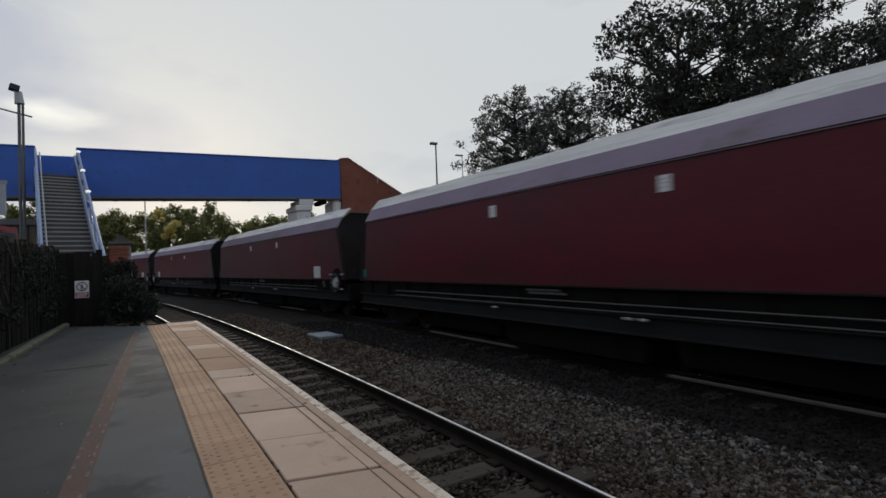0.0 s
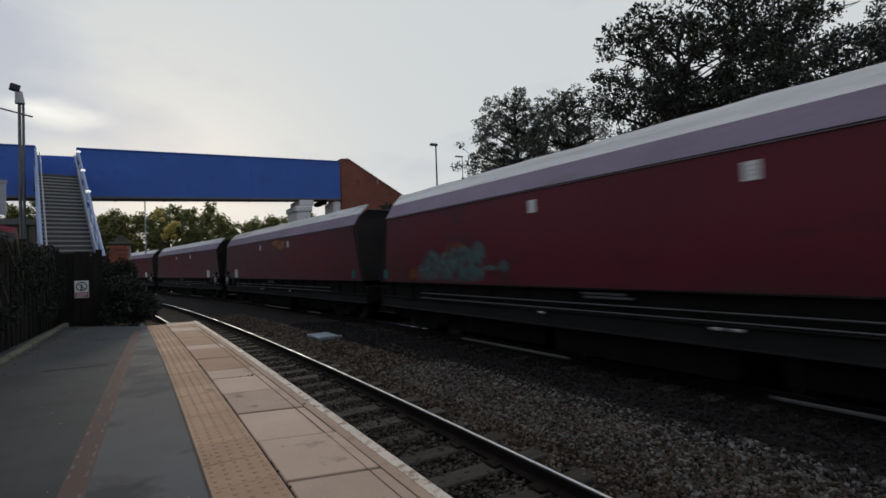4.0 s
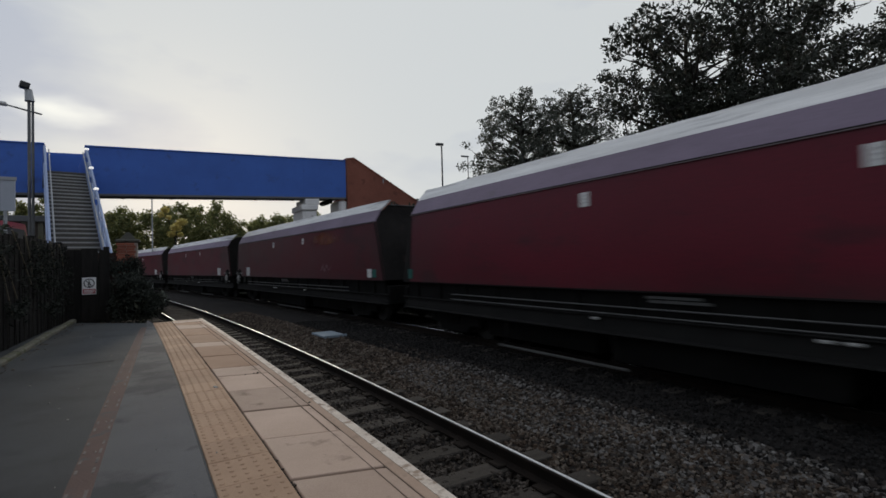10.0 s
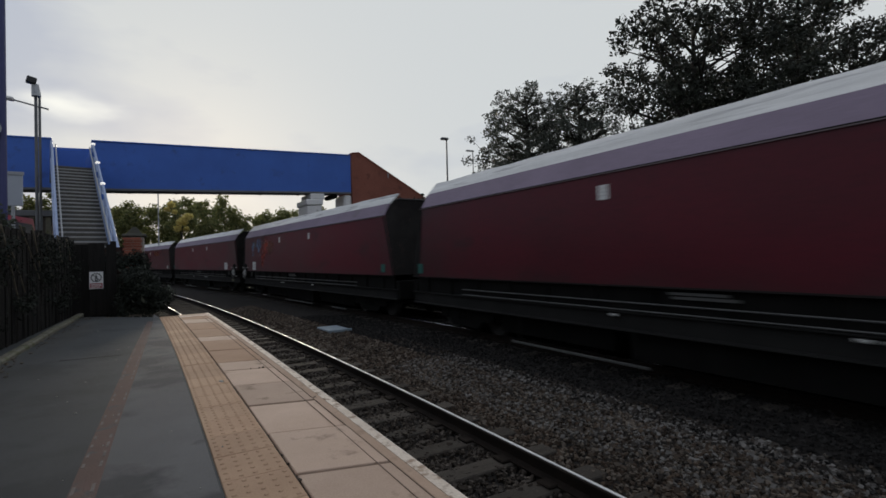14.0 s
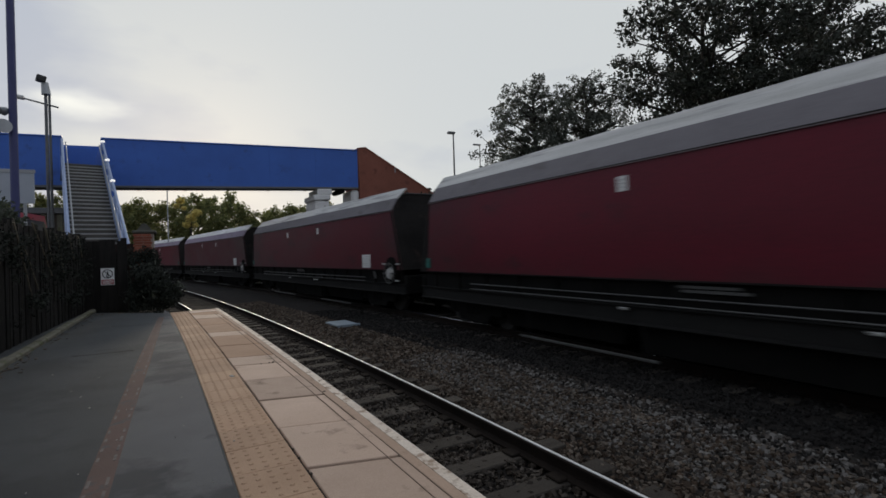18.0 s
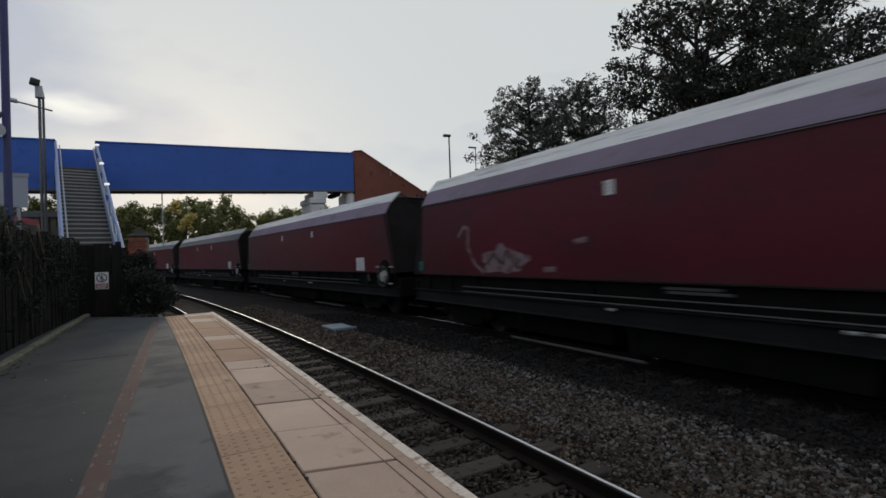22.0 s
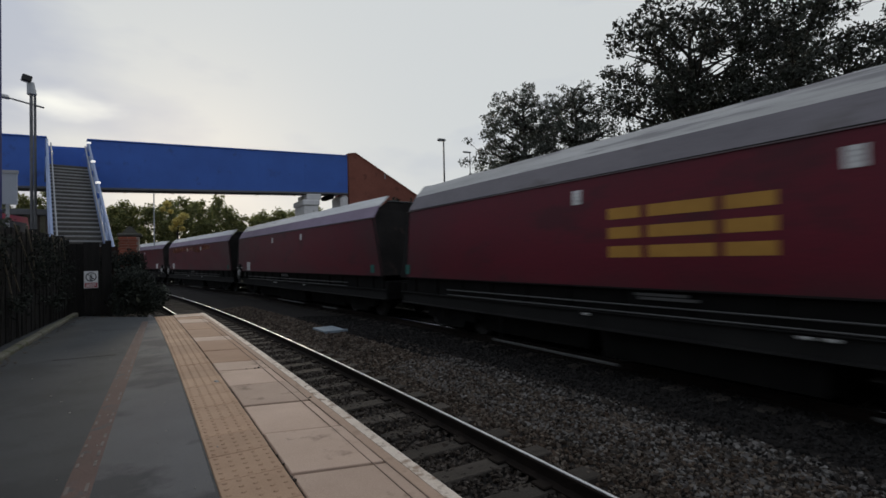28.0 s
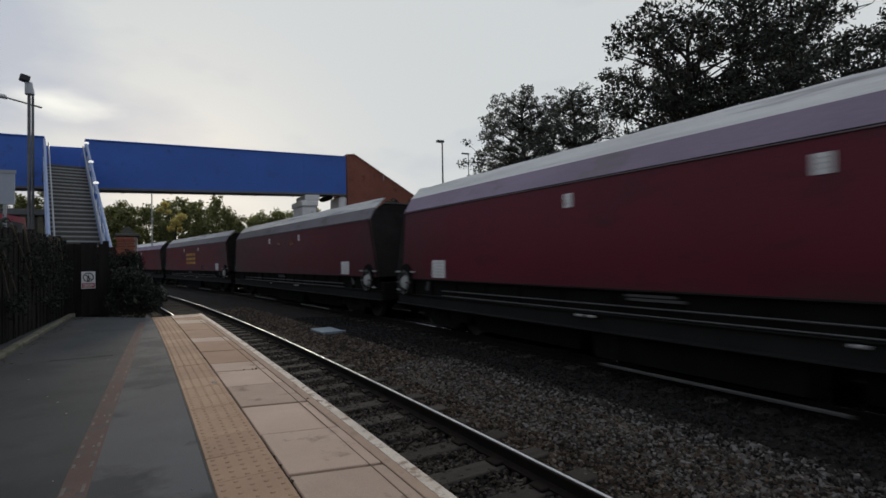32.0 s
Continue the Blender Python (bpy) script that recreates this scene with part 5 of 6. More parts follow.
def grow(root, height, spread, seed, limbs=9, lean=(0, 0)):
    """Trunk and limbs as tapered tubes; returns the bmesh and the tips."""
    rng_ = random.Random(seed)
    bm = bmesh.new()
    tips = []
    base = Vector(root)
    prev, r = base, height * 0.021
    trunk = [base]
    for i in range(1, 8):
        q = base + Vector((lean[0] * i / 7 + rng_.uniform(-0.15, 0.15), lean[1] * i / 7 + rng_.uniform(-0.15, 0.15), height * 0.86 * i / 7))
        r2 = height * 0.021 * (1 - 0.11 * i)
        rod(bm, prev, q, r, r2, 8)
        prev, r = q, r2
        trunk.append(q)
    for k in range(limbs):
        f = 0.30 + 0.66 * k / limbs
        j = min(6, int(f * 7))
        st = trunk[j].lerp(trunk[j + 1], f * 7 - j)
        a = k * 2.4 + rng_.uniform(-0.4, 0.4)
        reach = spread * (1.0 - 0.55 * abs(f - 0.5) * 1.6) * rng_.uniform(0.75, 1.1)
        p0, rr = st, height * 0.010 * (1.25 - f * 0.7)
        for m_ in range(1, 4):
            u = m_ / 3
            p1 = st + Vector((math.cos(a) * reach * u, math.sin(a) * reach * u, reach * (0.55 * u - 0.12 * u * u) + rng_.uniform(-0.2, 0.2)))
            rod(bm, p0, p1, rr, rr * 0.6, 6)
            for _ in range(2):
                t2 = p1 + Vector((rng_.uniform(-1, 1), rng_.uniform(-1, 1), rng_.uniform(-0.3, 0.9))) * reach * 0.33
                rod(bm, p1, t2, rr * 0.5, rr * 0.2, 5)
                tips.append((t2, reach * rng_.uniform(0.12, 0.23)))
            p0, rr = p1, rr * 0.6
            tips.append((p1, reach * rng_.uniform(0.13, 0.24)))
    tips.append((trunk[-1], spread * 0.3))
    return bm, tips


def tree(x, y, z, height, spread, seed, leaves, size, label, material=None, limbs=9, group="trees beside the line", gaps=0.0):
    t_ = thing("tree", pose(x, y, z), label, "tree", group)
    bm, tips = grow((0, 0, 0), height, spread, seed, limbs)
    part("trunk", bm, M_BARK, t_, smooth=True)
    rng_ = random.Random(seed + 500)
    tips = [q for q in tips if rng_.random() > gaps]       # bare twigs leave holes in the crown
    v, f = leaf_cloud([p_ for p_, _ in tips], [r for _, r in tips], leaves, size, seed)
    part("crown", raw_mesh("crown", v, f, material or M_LEAF), None, t_)
    return t_


tree(20.9, 25.75, -1.35, 14.9, 3.3, 11, 25000, 0.095, "airy grey-green leafy tree beyond the far track", M_LEAF_GREY, limbs=44)
tree(23.2, 23.5, -1.35, 14.5, 3.6, 18, 21000, 0.095, "airy grey-green leafy tree beside a taller one", M_LEAF_GREY, limbs=38)
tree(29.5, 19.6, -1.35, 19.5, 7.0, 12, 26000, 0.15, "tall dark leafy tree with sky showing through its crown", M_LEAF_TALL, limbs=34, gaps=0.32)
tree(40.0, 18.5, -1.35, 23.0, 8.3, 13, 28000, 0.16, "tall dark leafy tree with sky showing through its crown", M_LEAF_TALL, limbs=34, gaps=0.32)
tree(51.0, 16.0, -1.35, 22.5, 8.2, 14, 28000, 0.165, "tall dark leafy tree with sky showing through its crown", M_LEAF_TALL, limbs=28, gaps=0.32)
tree(31.0, 33.0, -1.35, 12.0, 4.5, 15, 14000, 0.16, "smaller leafy tree behind the tall ones", limbs=10)

# woods on the rise beyond the bridge
rng = random.Random(21)
cs, rs = [], []
for i in range(190):
    x = -36 + (i % 95) * 1.02
    y = 84 + 9 * (i // 95) + rng.uniform(-3, 3) + 0.25 * max(0, x)
    top = 10.2 + 0.9 * math.sin(x * 0.33) + 0.35 * math.sin(x * 0.9) + rng.uniform(-0.6, 0.6) - 0.015 * max(0, x)
    for k in range(6):
        cs.append((x + rng.uniform(-0.7, 0.7), y + rng.uniform(-1.5, 1.5), top - 1.0 - k * 1.2))
        rs.append(rng.uniform(0.8, 1.5))
v, f = leaf_cloud(cs, rs, 150000, 0.26, 9, flat=0.95, shell=0.3)
woods = part("far_woods", raw_mesh("far_woods", v, f, M_LEAF_FAR), None)
tagged(woods, "olive green woodland on the rise beyond the footbridge", "woodland", kind="stuff")
gold = thing("sunlit_tree", pose(1.62, 74, -1.18), "small tree before the woods, leaves coloured bright yellow for sunlight", "tree")
v, f = leaf_cloud([(0.0, 0, 7.6), (0.7, 0, 8.3), (-0.5, 0, 6.7), (0.5, 0, 6.6), (-1.2, 0.5, 9.9), (-1.7, 0.3, 9.2), (-0.8, 0, 8.9)], [0.8, 0.7, 0.6, 0.5, 0.55, 0.45, 0.4], 2600, 0.2, 19, shell=0.2)
part("crown", raw_mesh("crown", v, f, M_LEAF_GOLD), None, gold)
bm = rod(bmesh.new(), (0, 0, 0), (0, 0, 7.0), 0.16, 0.07)
rod(bm, (0, 0, 5.5), (-1.2, 0.4, 9.8), 0.08, 0.03, 6)
part("trunk", bm, M_BARK, gold)

# scrub along the foot of the far bank
rng = random.Random(23)
cs, rs = [], []
for i in range(190):
    u = i / 189
    cs.append((11.8 + 40 * u + rng.uniform(-0.8, 0.8), 27 - 19 * u + rng.uniform(-1.5, 1.5), rng.uniform(-0.6, 4.6) + 0.8 * math.sin(9 * u)))
    rs.append(rng.uniform(0.8, 1.5))
v, f = leaf_cloud(cs, rs, 90000, 0.19, 24, flat=0.9, shell=0.3)
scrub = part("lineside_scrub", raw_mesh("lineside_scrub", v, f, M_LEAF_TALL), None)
tagged(scrub, "dense dark scrub along the bank behind the train", "bush", kind="stuff")

cs, rs = [], []
for i in range(300):
    x, y, _ = along(rng.uniform(-2, 46), rng.uniform(3.9, 6.5))
    cs.append((x, y, rng.uniform(-0.9, 3.3)))
    rs.append(rng.uniform(0.5, 1.0))
for i in range(150):
    x, y, _ = along(rng.uniform(-2, 40), rng.uniform(2.6, 4.4))
    cs.append((x, y, rng.uniform(-1.2, 0.0)))
    rs.append(rng.uniform(0.3, 0.6))
v, f = leaf_cloud(cs, rs, 95000, 0.12, 25, flat=0.9, shell=0.3)
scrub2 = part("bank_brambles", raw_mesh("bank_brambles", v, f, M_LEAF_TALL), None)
tagged(scrub2, "dark brambles on the bank foot beside the far track", "bush", kind="stuff")

# ivy and brambles over the platform end
cs, rs = [], []
for i in range(44):
    u = i / 43
    cs.append((-0.72 + 0.60 * u + rng.uniform(-0.07, 0.07), 11.6 + rng.uniform(-0.3, 0.35), rng.uniform(0.05, 0.80 - 0.10 * u)))
    rs.append(rng.uniform(0.14, 0.27))
v, f = leaf_cloud(cs, rs, 9500, 0.035, 31, flat=1.0, shell=0.4)
ivy = thing("ivy_bush", Matrix(), "dark ivy and bramble bush grown over the platform end", "bush")
part("leaves", raw_mesh("leaves", v, f, M_IVY), None, ivy)
# scattered leaves whose paler colour imitates glints
v, f = leaf_cloud(cs[14:], [r * 1.08 for r in rs[14:]], 110, 0.06, 32, flat=1.0, shell=0.9)
part("pale_leaves", raw_mesh("pale_leaves", v, f, M_IVY_GLINT), None, ivy, "leaves coloured paler as painted glints")
for c in cs:
    part("stem", rod(bmesh.new(), (c[0] * 0.9, 11.75, 0), c, 0.012, 0.006, 5), M_BARK, ivy)
cs = [(-2.50 + rng.uniform(-0.2, 0.2), 9.9 + rng.uniform(-0.9, 0.9), rng.uniform(0.3, 1.8)) for _ in range(30)]
v, f = leaf_cloud(cs, [rng.uniform(0.2, 0.4) for _ in cs], 9000, 0.04, 33, flat=1.0, shell=0.4)
shrub = thing("shrub", Matrix(), "leafy green shrub rising behind the fence", "bush")
part("leaves", raw_mesh("leaves", v, f, M_LEAF), None, shrub)
for c in cs:
    part("stem", rod(bmesh.new(), (-2.50, 9.9, -1.3), c, 0.02, 0.006, 5), M_BARK, shrub)

# dry bramble canes leaning on the fence
canes = thing("dry_canes", Matrix(), "pale dry bramble canes leaning against the dark fence", "canes")
rng = random.Random(41)
for y, z0, z1, run_ in ((8.28, 0.75, 1.50, 0.95), (7.78, 0.62, 1.25, 0.62), (7.5, 0.4, 1.45, 0.7), (8.9, 0.9, 1.52, 0.3), (9.6, 0.8, 1.4, 0.35), (10.5, 1.0, 1.48, 0.25), (11.3, 1.05, 1.45, 0.2)):
    xf = -1.86 + 0.2 * (y + 1) / 12.9 + 0.035
    bm = bmesh.new()
    a_ = Vector((xf + 0.03, y + run_, z0))
    b_ = Vector((xf + 0.02, y + run_ * 0.45, (z0 + z1) / 2 + 0.03))
    rod(bm, a_, b_, 0.008, 0.009, 5)
    rod(bm, b_, (xf, y, z1), 0.009, 0.013, 5)
    part("cane", bm, M_CANE, canes)
# dark ivy over the boards
cs, rs = [], []
for i in range(60):
    y = rng.uniform(6.4, 12.0)
    cs.append((-1.86 + 0.2 * (y + 1) / 12.9 + 0.09, y, rng.uniform(0.28, 1.38)))
    rs.append(rng.uniform(0.10, 0.20))
v, f = leaf_cloud(cs, rs, 2600, 0.028, 45, flat=1.3, shell=0.2)
ivy3 = thing("fence_ivy", Matrix(), "dark ivy grown over the creosoted boards", "ivy")
part("leaves", raw_mesh("leaves", v, f, M_IVY), None, ivy3)
for i in range(14):
    y = 6.5 + i * 0.4
    xf = -1.86 + 0.2 * (y + 1) / 12.9 + 0.03
    part("stem", rod(bmesh.new(), (xf, y, 0.0), (xf + 0.01, y + rng.uniform(-0.3, 0.3), rng.uniform(0.9, 1.4)), 0.008, 0.004, 5), M_BARK, ivy3)
# dark ivy over the old wall
cs, rs = [], []
for i in range(46):
    cs.append((rng.uniform(-2.3, -0.45), 16.5 + rng.uniform(-0.15, 0.05), rng.uniform(-0.9, 1.2)))
    rs.append(rng.uniform(0.18, 0.34))
v, f = leaf_cloud(cs, rs, 10000, 0.045, 44, flat=1.0, shell=0.4)
ivy2 = thing("wall_ivy", Matrix(), "dark ivy hanging over the old brick wall", "ivy")
part("leaves", raw_mesh("leaves", v, f, M_IVY), None, ivy2)

# ---------------------------------------------------------------- footbridge
BR_A, BR_B = Vector((10.52, 31.3, 0)), Vector((-9.4, 30.4, 0))   # right and left end of its near face
bridge = thing("footbridge", Matrix(), "blue steel footbridge with solid parapets crossing both tracks", "footbridge")
bd = (BR_B - BR_A).normalized()
bn = Vector((-bd.y, bd.x, 0))
if bn.y < 0:
    bn = -bn
BR_LEN = (BR_B - BR_A).length
BM = Matrix(((bd.x, bn.x, 0, BR_A.x), (bd.y, bn.y, 0, BR_A.y), (-0.033, 0, 1, 0), (0, 0, 0, 1)))   # it climbs a little to its right
Z0, Z1 = 5.34, 7.74


def bpart(name, bm, material, parent=bridge, label=""):
    bmesh.ops.transform(bm, matrix=BM, verts=bm.verts)
    bmesh.ops.recalc_face_normals(bm, faces=bm.faces)
    return part(name, bm, material, parent, label)


STAIR_A, STAIR_B = 13.9, 15.5        # the stair's opening along the bridge
for a, b in ((0, STAIR_A), (STAIR_B, BR_LEN)):
    par = bpart("parapet", boxed(a, b, 0, 0.06, Z0, Z1), M_BLUE, label="blue painted steel parapet")
    bpart("top_rail", boxed(a, b, -0.05, 0.12, Z1, Z1 + 0.07, bevel=0.01), M_BLUE, par)
    bpart("bottom_flange", boxed(a, b, -0.08, 0.14, Z0 - 0.12, Z0 - 0.002, bevel=0.01), M_DARK_STEEL, par)
    n = max(1, round((b - a) / 2.7))
    for i in range(n + 1):
        u = a + (b - a) * i / n
        bpart("seam", boxed(u - 0.012, u + 0.012, -0.012, -0.001, Z0, Z1), M_BLUE, par)
bpart("parapet", boxed(0, BR_LEN, 2.0, 2.06, Z0, Z1), M_BLUE, label="blue painted steel parapet")
bpart("deck", boxed(0, BR_LEN, 0.06, 2.0, Z0 + 0.02, Z0 + 0.14), M_DARK_STEEL)
for i in range(9):
    u = 0.6 + i * (BR_LEN - 1.2) / 8
    bpart("cross_beam", boxed(u - 0.06, u + 0.06, 0.145, 1.98, Z0 - 0.03, Z0 + 0.018), M_DARK_STEEL)
bpart("landing_panel", boxed(STAIR_A, STAIR_B, 1.9, 1.98, Z0 + 0.14, Z1 - 0.15), M_BLUE)

pier = thing("bridge_pier", Matrix(), "concrete pier under the end of the footbridge, coloured paler for flare and sky light", "pier")
bpart("shaft", boxed(2.0, 2.9, -0.1, 2.0, -1.35, Z0 - 0.86, bevel=0.04), M_LIT_CONCRETE, pier)
bpart("head", boxed(1.92, 2.98, -0.2, 2.1, Z0 - 0.855, Z0 - 0.50, bevel=0.05), M_LIT_CONCRETE, pier)
bpart("bearing_shelf", boxed(1.80, 2.72, -0.12, 1.95, Z0 - 0.495, Z0 - 0.125, bevel=0.05), M_LIT_CONCRETE, pier)
bpart("bearing", boxed(0.88, 1.28, 0.0, 1.6, Z0 - 0.40, Z0 - 0.125, bevel=0.08), M_FRAME, pier, "dark bearing under the girder end")

abut = thing("brick_abutment", Matrix(), "red brick abutment with a sloping parapet beside the footbridge", "wall")
prof = [(-0.12, 0, -1.35), (-0.12, 0, 7.86), (-0.62, 0, 7.92), (-4.6, 0, 5.55), (-6.0, 0, 4.7), (-6.0, 0, -1.35)]
bpart("wing_wall", prism(bmesh.new(), prof, (0, 0.5, 0)), M_BRICK_FAR, abut, "red brickwork sloping down from the bridge")
bpart("wing_wall", prism(bmesh.new(), [(x, 2.2, z) for x, _, z in prof], (0, 0.5, 0)), M_BRICK_FAR, abut)
cop = [(-0.08, -0.04, 7.865), (-0.63, -0.04, 7.93), (-6.02, -0.04, 4.71), (-6.02, -0.04, 4.80), (-0.60, -0.04, 8.01), (-0.08, -0.04, 7.945)]
bpart("coping", prism(bmesh.new(), cop, (0, 0.58, 0)), M_BRICK_FAR, abut)
bpart("bearing_block", boxed(-0.1, 0.44, 0.02, 1.9, Z0 - 1.6, Z0 - 0.15, bevel=0.14), M_LIT_CONCRETE, abut, "pale rounded concrete block")
bpart("light_strip", boxed(-2.75, -2.68, -0.03, -0.001, 6.35, 6.75), M_STEEL, abut)

# stair down from the bridge towards the platform, off a short landing
stair = thing("bridge_stair", Matrix(), "steel footbridge stair with pale blue stringers and handrails", "stairs")
ST_TOP, ST_Z = Vector((-3.50, 26.0, 0)), 5.18
sd = Vector((0.172, -0.985, 0)).normalized()
sr = Vector((-sd.y, sd.x, 0))        # to the right, seen from the foot
SM = Matrix(((sr.x, sd.x, 0, ST_TOP.x), (sr.y, sd.y, 0, ST_TOP.y), (0, 0, 1, ST_Z), (0, 0, 0, 1)))


def spart(name, bm, material, parent=stair, label=""):
    bmesh.ops.transform(bm, matrix=SM, verts=bm.verts)
    bmesh.ops.recalc_face_normals(bm, faces=bm.faces)
    return part(name, bm, material, parent, label)


STEPS, RISE, GO, SW = 28, 0.172, 0.315, 0.66
for i in range(STEPS):
    z, y = -(i + 1) * RISE, i * GO
    tr = spart("tread", boxed(-SW, SW, y, y + GO + 0.02, z - 0.04, z, bevel=0.006), M_TREAD_STEEL)
    spart("riser", boxed(-SW, SW, y + 0.005, y + 0.02, z, z + RISE - 0.041), M_RISER, tr)
    spart("nosing", boxed(-SW, SW, y + GO - 0.03, y + GO + 0.025, z + 0.001, z + 0.014), M_STEEL, tr, "pale worn nosing")
drop, run = STEPS * RISE, STEPS * GO
for sg in (-1, 1):
    u0, u1 = sorted((sg * SW, sg * (SW + 0.10)))
    st = spart("stringer", prism(bmesh.new(), [(u0, -0.05, -0.25), (u0, -0.05, 0.30), (u0, run, 0.30 - drop), (u0, run, -0.25 - drop)], (u1 - u0, 0, 0)), M_PALE_BLUE, label="pale blue steel stringer")
    for h, r_ in ((0.62, 0.022), (1.02, 0.045)):
        spart("handrail", rod(bmesh.new(), ((u0 + u1) / 2, -0.05, h), ((u0 + u1) / 2, run, h - drop), r_, seg=8), M_PALE_BLUE, st)
    spart("inner_rail", rod(bmesh.new(), (sg * (SW - 0.08), 0, 0.88), (sg * (SW - 0.08), run, 0.88 - drop), 0.025, seg=8), M_STEEL, st, "galvanised inner handrail")
    for i in range(8):
        q = i / 7
        spart("baluster", boxed(u0 + 0.02, u1 - 0.02, run * q - 0.04, run * q + 0.04, 0.25 - drop * q, 1.02 - drop * q), M_PALE_BLUE, st)
for q in (0.0, 0.24, 0.47):
    spart("bulkhead_light", boxed(SW - 0.03, SW + 0.13, run * q - 0.08, run * q + 0.08, 1.0 - drop * q, 1.09 - drop * q, bevel=0.03), M_LIT, label="small lit white bulkhead light")
    spart("light_bracket", boxed(SW - 0.02, SW + 0.12, run * q + 0.12, run * q + 0.34, 0.42 - drop * q, 0.62 - drop * q, bevel=0.01), M_BLUE, label="dark blue bracket under the light")
land = spart("landing", boxed(-SW - 0.1, SW + 0.1, -4.6, 0.0, -0.16, 0.0), M_DARK_STEEL)
for sg in (-1, 1):
    u0, u1 = sorted((sg * (SW + 0.02), sg * (SW + 0.10)))
    spart("landing_side", boxed(u0, u1, -4.6, -0.06, 0.0, 1.05), M_BLUE, land, "blue landing side panel")
for sg in (-1, 1):
    for y in (-4.2, -0.4):
        spart("landing_post", boxed(sg * 0.55 - 0.08, sg * 0.55 + 0.08, y - 0.08, y + 0.08, -6.5, -0.16), M_PALE_BLUE, land)

# ---------------------------------------------------------------- poles, lamps and far things on the left
pole = thing("camera_pole", pose(-4.54, 25.0, 0), "grey steel pole with a security camera on top", "pole")
part("mast", rod(bmesh.new(), (0, 0, -1.35), (0, 0, 8.0), 0.06, 0.055, 10), M_DARK_STEEL, pole)
part("camera_housing", boxed(-0.16, 0.16, -0.24, 0.2, -0.12, 0.12, pose(-0.14, 0, 8.36, 6, 12, 15), bevel=0.03), M_SIGN_BLACK, pole, "dark camera housing")
part("pan_unit", rod(bmesh.new(), (0.02, 0, 7.75), (-0.02, 0, 8.22), 0.16, 0.12, 12), M_STEEL, pole, "pale grey pan unit")
lamp = thing("station_lamp", pose(-4.53, 25.6, 0), "grey lamp post with an arm and a pale lantern", "lamp post")
part("mast", rod(bmesh.new(), (0, 0, -1.35), (0, 0, 8.1), 0.06, 0.045, 10), M_DARK_STEEL, lamp)
part("arm", rod(bmesh.new(), (0.30, 0, 7.42), (-0.85, -0.1, 7.66), 0.035, 0.03, 8), M_DARK_STEEL, lamp)
part("lantern", boxed(-0.24, 0.24, -0.14, 0.14, -0.07, 0.07, pose(-1.02, -0.1, 7.70, 0, 8, 0), bevel=0.04), M_PLATE, lamp, "pale lantern")

blue_pole = thing("speaker_post", pose(-2.90, 13.0, 0), "navy painted post with two loudspeakers", "post")
part("mast", rod(bmesh.new(), (0, 0, -1.35), (0, 0, 9.5), 0.075, 0.07, 12), M_NAVY, blue_pole)
for z, a in ((4.08, -30), (3.72, 30)):
    bm = bmesh.new()
    rod(bm, (0, 0, 0), (0, -0.22, 0), 0.05, 0.14, 14)
    rod(bm, (0, 0.12, 0), (0, 0, 0), 0.09, 0.06, 12)
    bmesh.ops.transform(bm, matrix=pose(-0.2, -0.05, z, 0, 0, a), verts=bm.verts)
    part("loudspeaker", bm, M_STEEL, blue_pole, "pale grey horn loudspeaker")
cab = thing("notice_board", pose(-3.41, 14.0, 0), "pale grey back of a framed notice board", "notice board")
part("panel", boxed(-0.45, 0.62, 0, 0.06, 2.30, 3.02, bevel=0.01), M_CABINET, cab)
part("frame", boxed(-0.48, 0.65, -0.012, -0.001, 2.97, 3.05, bevel=0.004), M_STEEL, cab)
for x in (-0.3, 0.45):
    part("leg", boxed(x - 0.03, x + 0.03, 0.01, 0.05, -1.35, 2.30), M_STEEL, cab)

# brick wall behind the fence with its square pier
wall = thing("brick_wall", Matrix(), "old dark red brick wall with a square capped pier", "wall", kind="structure")
for x0, x1, y0, y1, z1 in ((-2.6, -0.9, 16.75, 17.0, 1.46), (-1.09, -0.61, 16.65, 17.2, 1.74)):
    part("core", boxed(x0 + 0.01, x1 - 0.01, y0 + 0.01, y1 - 0.01, -1.35, z1 - 0.01), M_MORTAR if z1 > 1.6 else M_BRICK_DARK, wall)
brick = to_mesh("brick", boxed(-0.1075, 0.1075, -0.02, 0.02, -0.0325, 0.0325, bevel=0.004), M_BRICK)
for row in range(13):
    z = 1.74 - 0.05 - row * 0.075
    for i in range(2):
        x = -1.09 + 0.10 + i * 0.225 - (0.0 if row % 2 else 0.03)
        b_ = part("brick", brick, M_BRICK, wall)
        b_.matrix_world = pose(min(x, -0.72), 16.65, z)
part("cap", boxed(-1.15, -0.55, 16.6, 17.26, 1.745, 1.83, bevel=0.02), M_DARK_STONE, wall, "stone cap")
part("finial", prism(bmesh.new(), [(-1.05, 16.75, 1.83), (-0.65, 16.75, 1.83), (-0.80, 16.75, 2.03), (-0.90, 16.75, 2.03)], (0, 0.35, 0)), M_DARK_STONE, wall)

hut = thing("low_building", pose(-5.5, 26.3, 0), "low dark brown building with pilasters and a flat roof", "building")
part("wall", boxed(-2.6, 1.2, 0, 3.0, -1.35, 3.05), M_HUT, hut)
for x in (-0.15, 0.55, 1.1):
    part("pilaster", boxed(x - 0.09, x + 0.09, -0.09, -0.001, -1.35, 3.04, bevel=0.01), M_KERB, hut)
part("roof", boxed(-2.8, 1.4, -0.2, 3.2, 3.052, 3.3, bevel=0.02), M_DARK_STEEL, hut)
part("door", boxed(-1.2, -0.4, -0.04, -0.001, -1.35, 0.75), M_DARK_STEEL, hut)

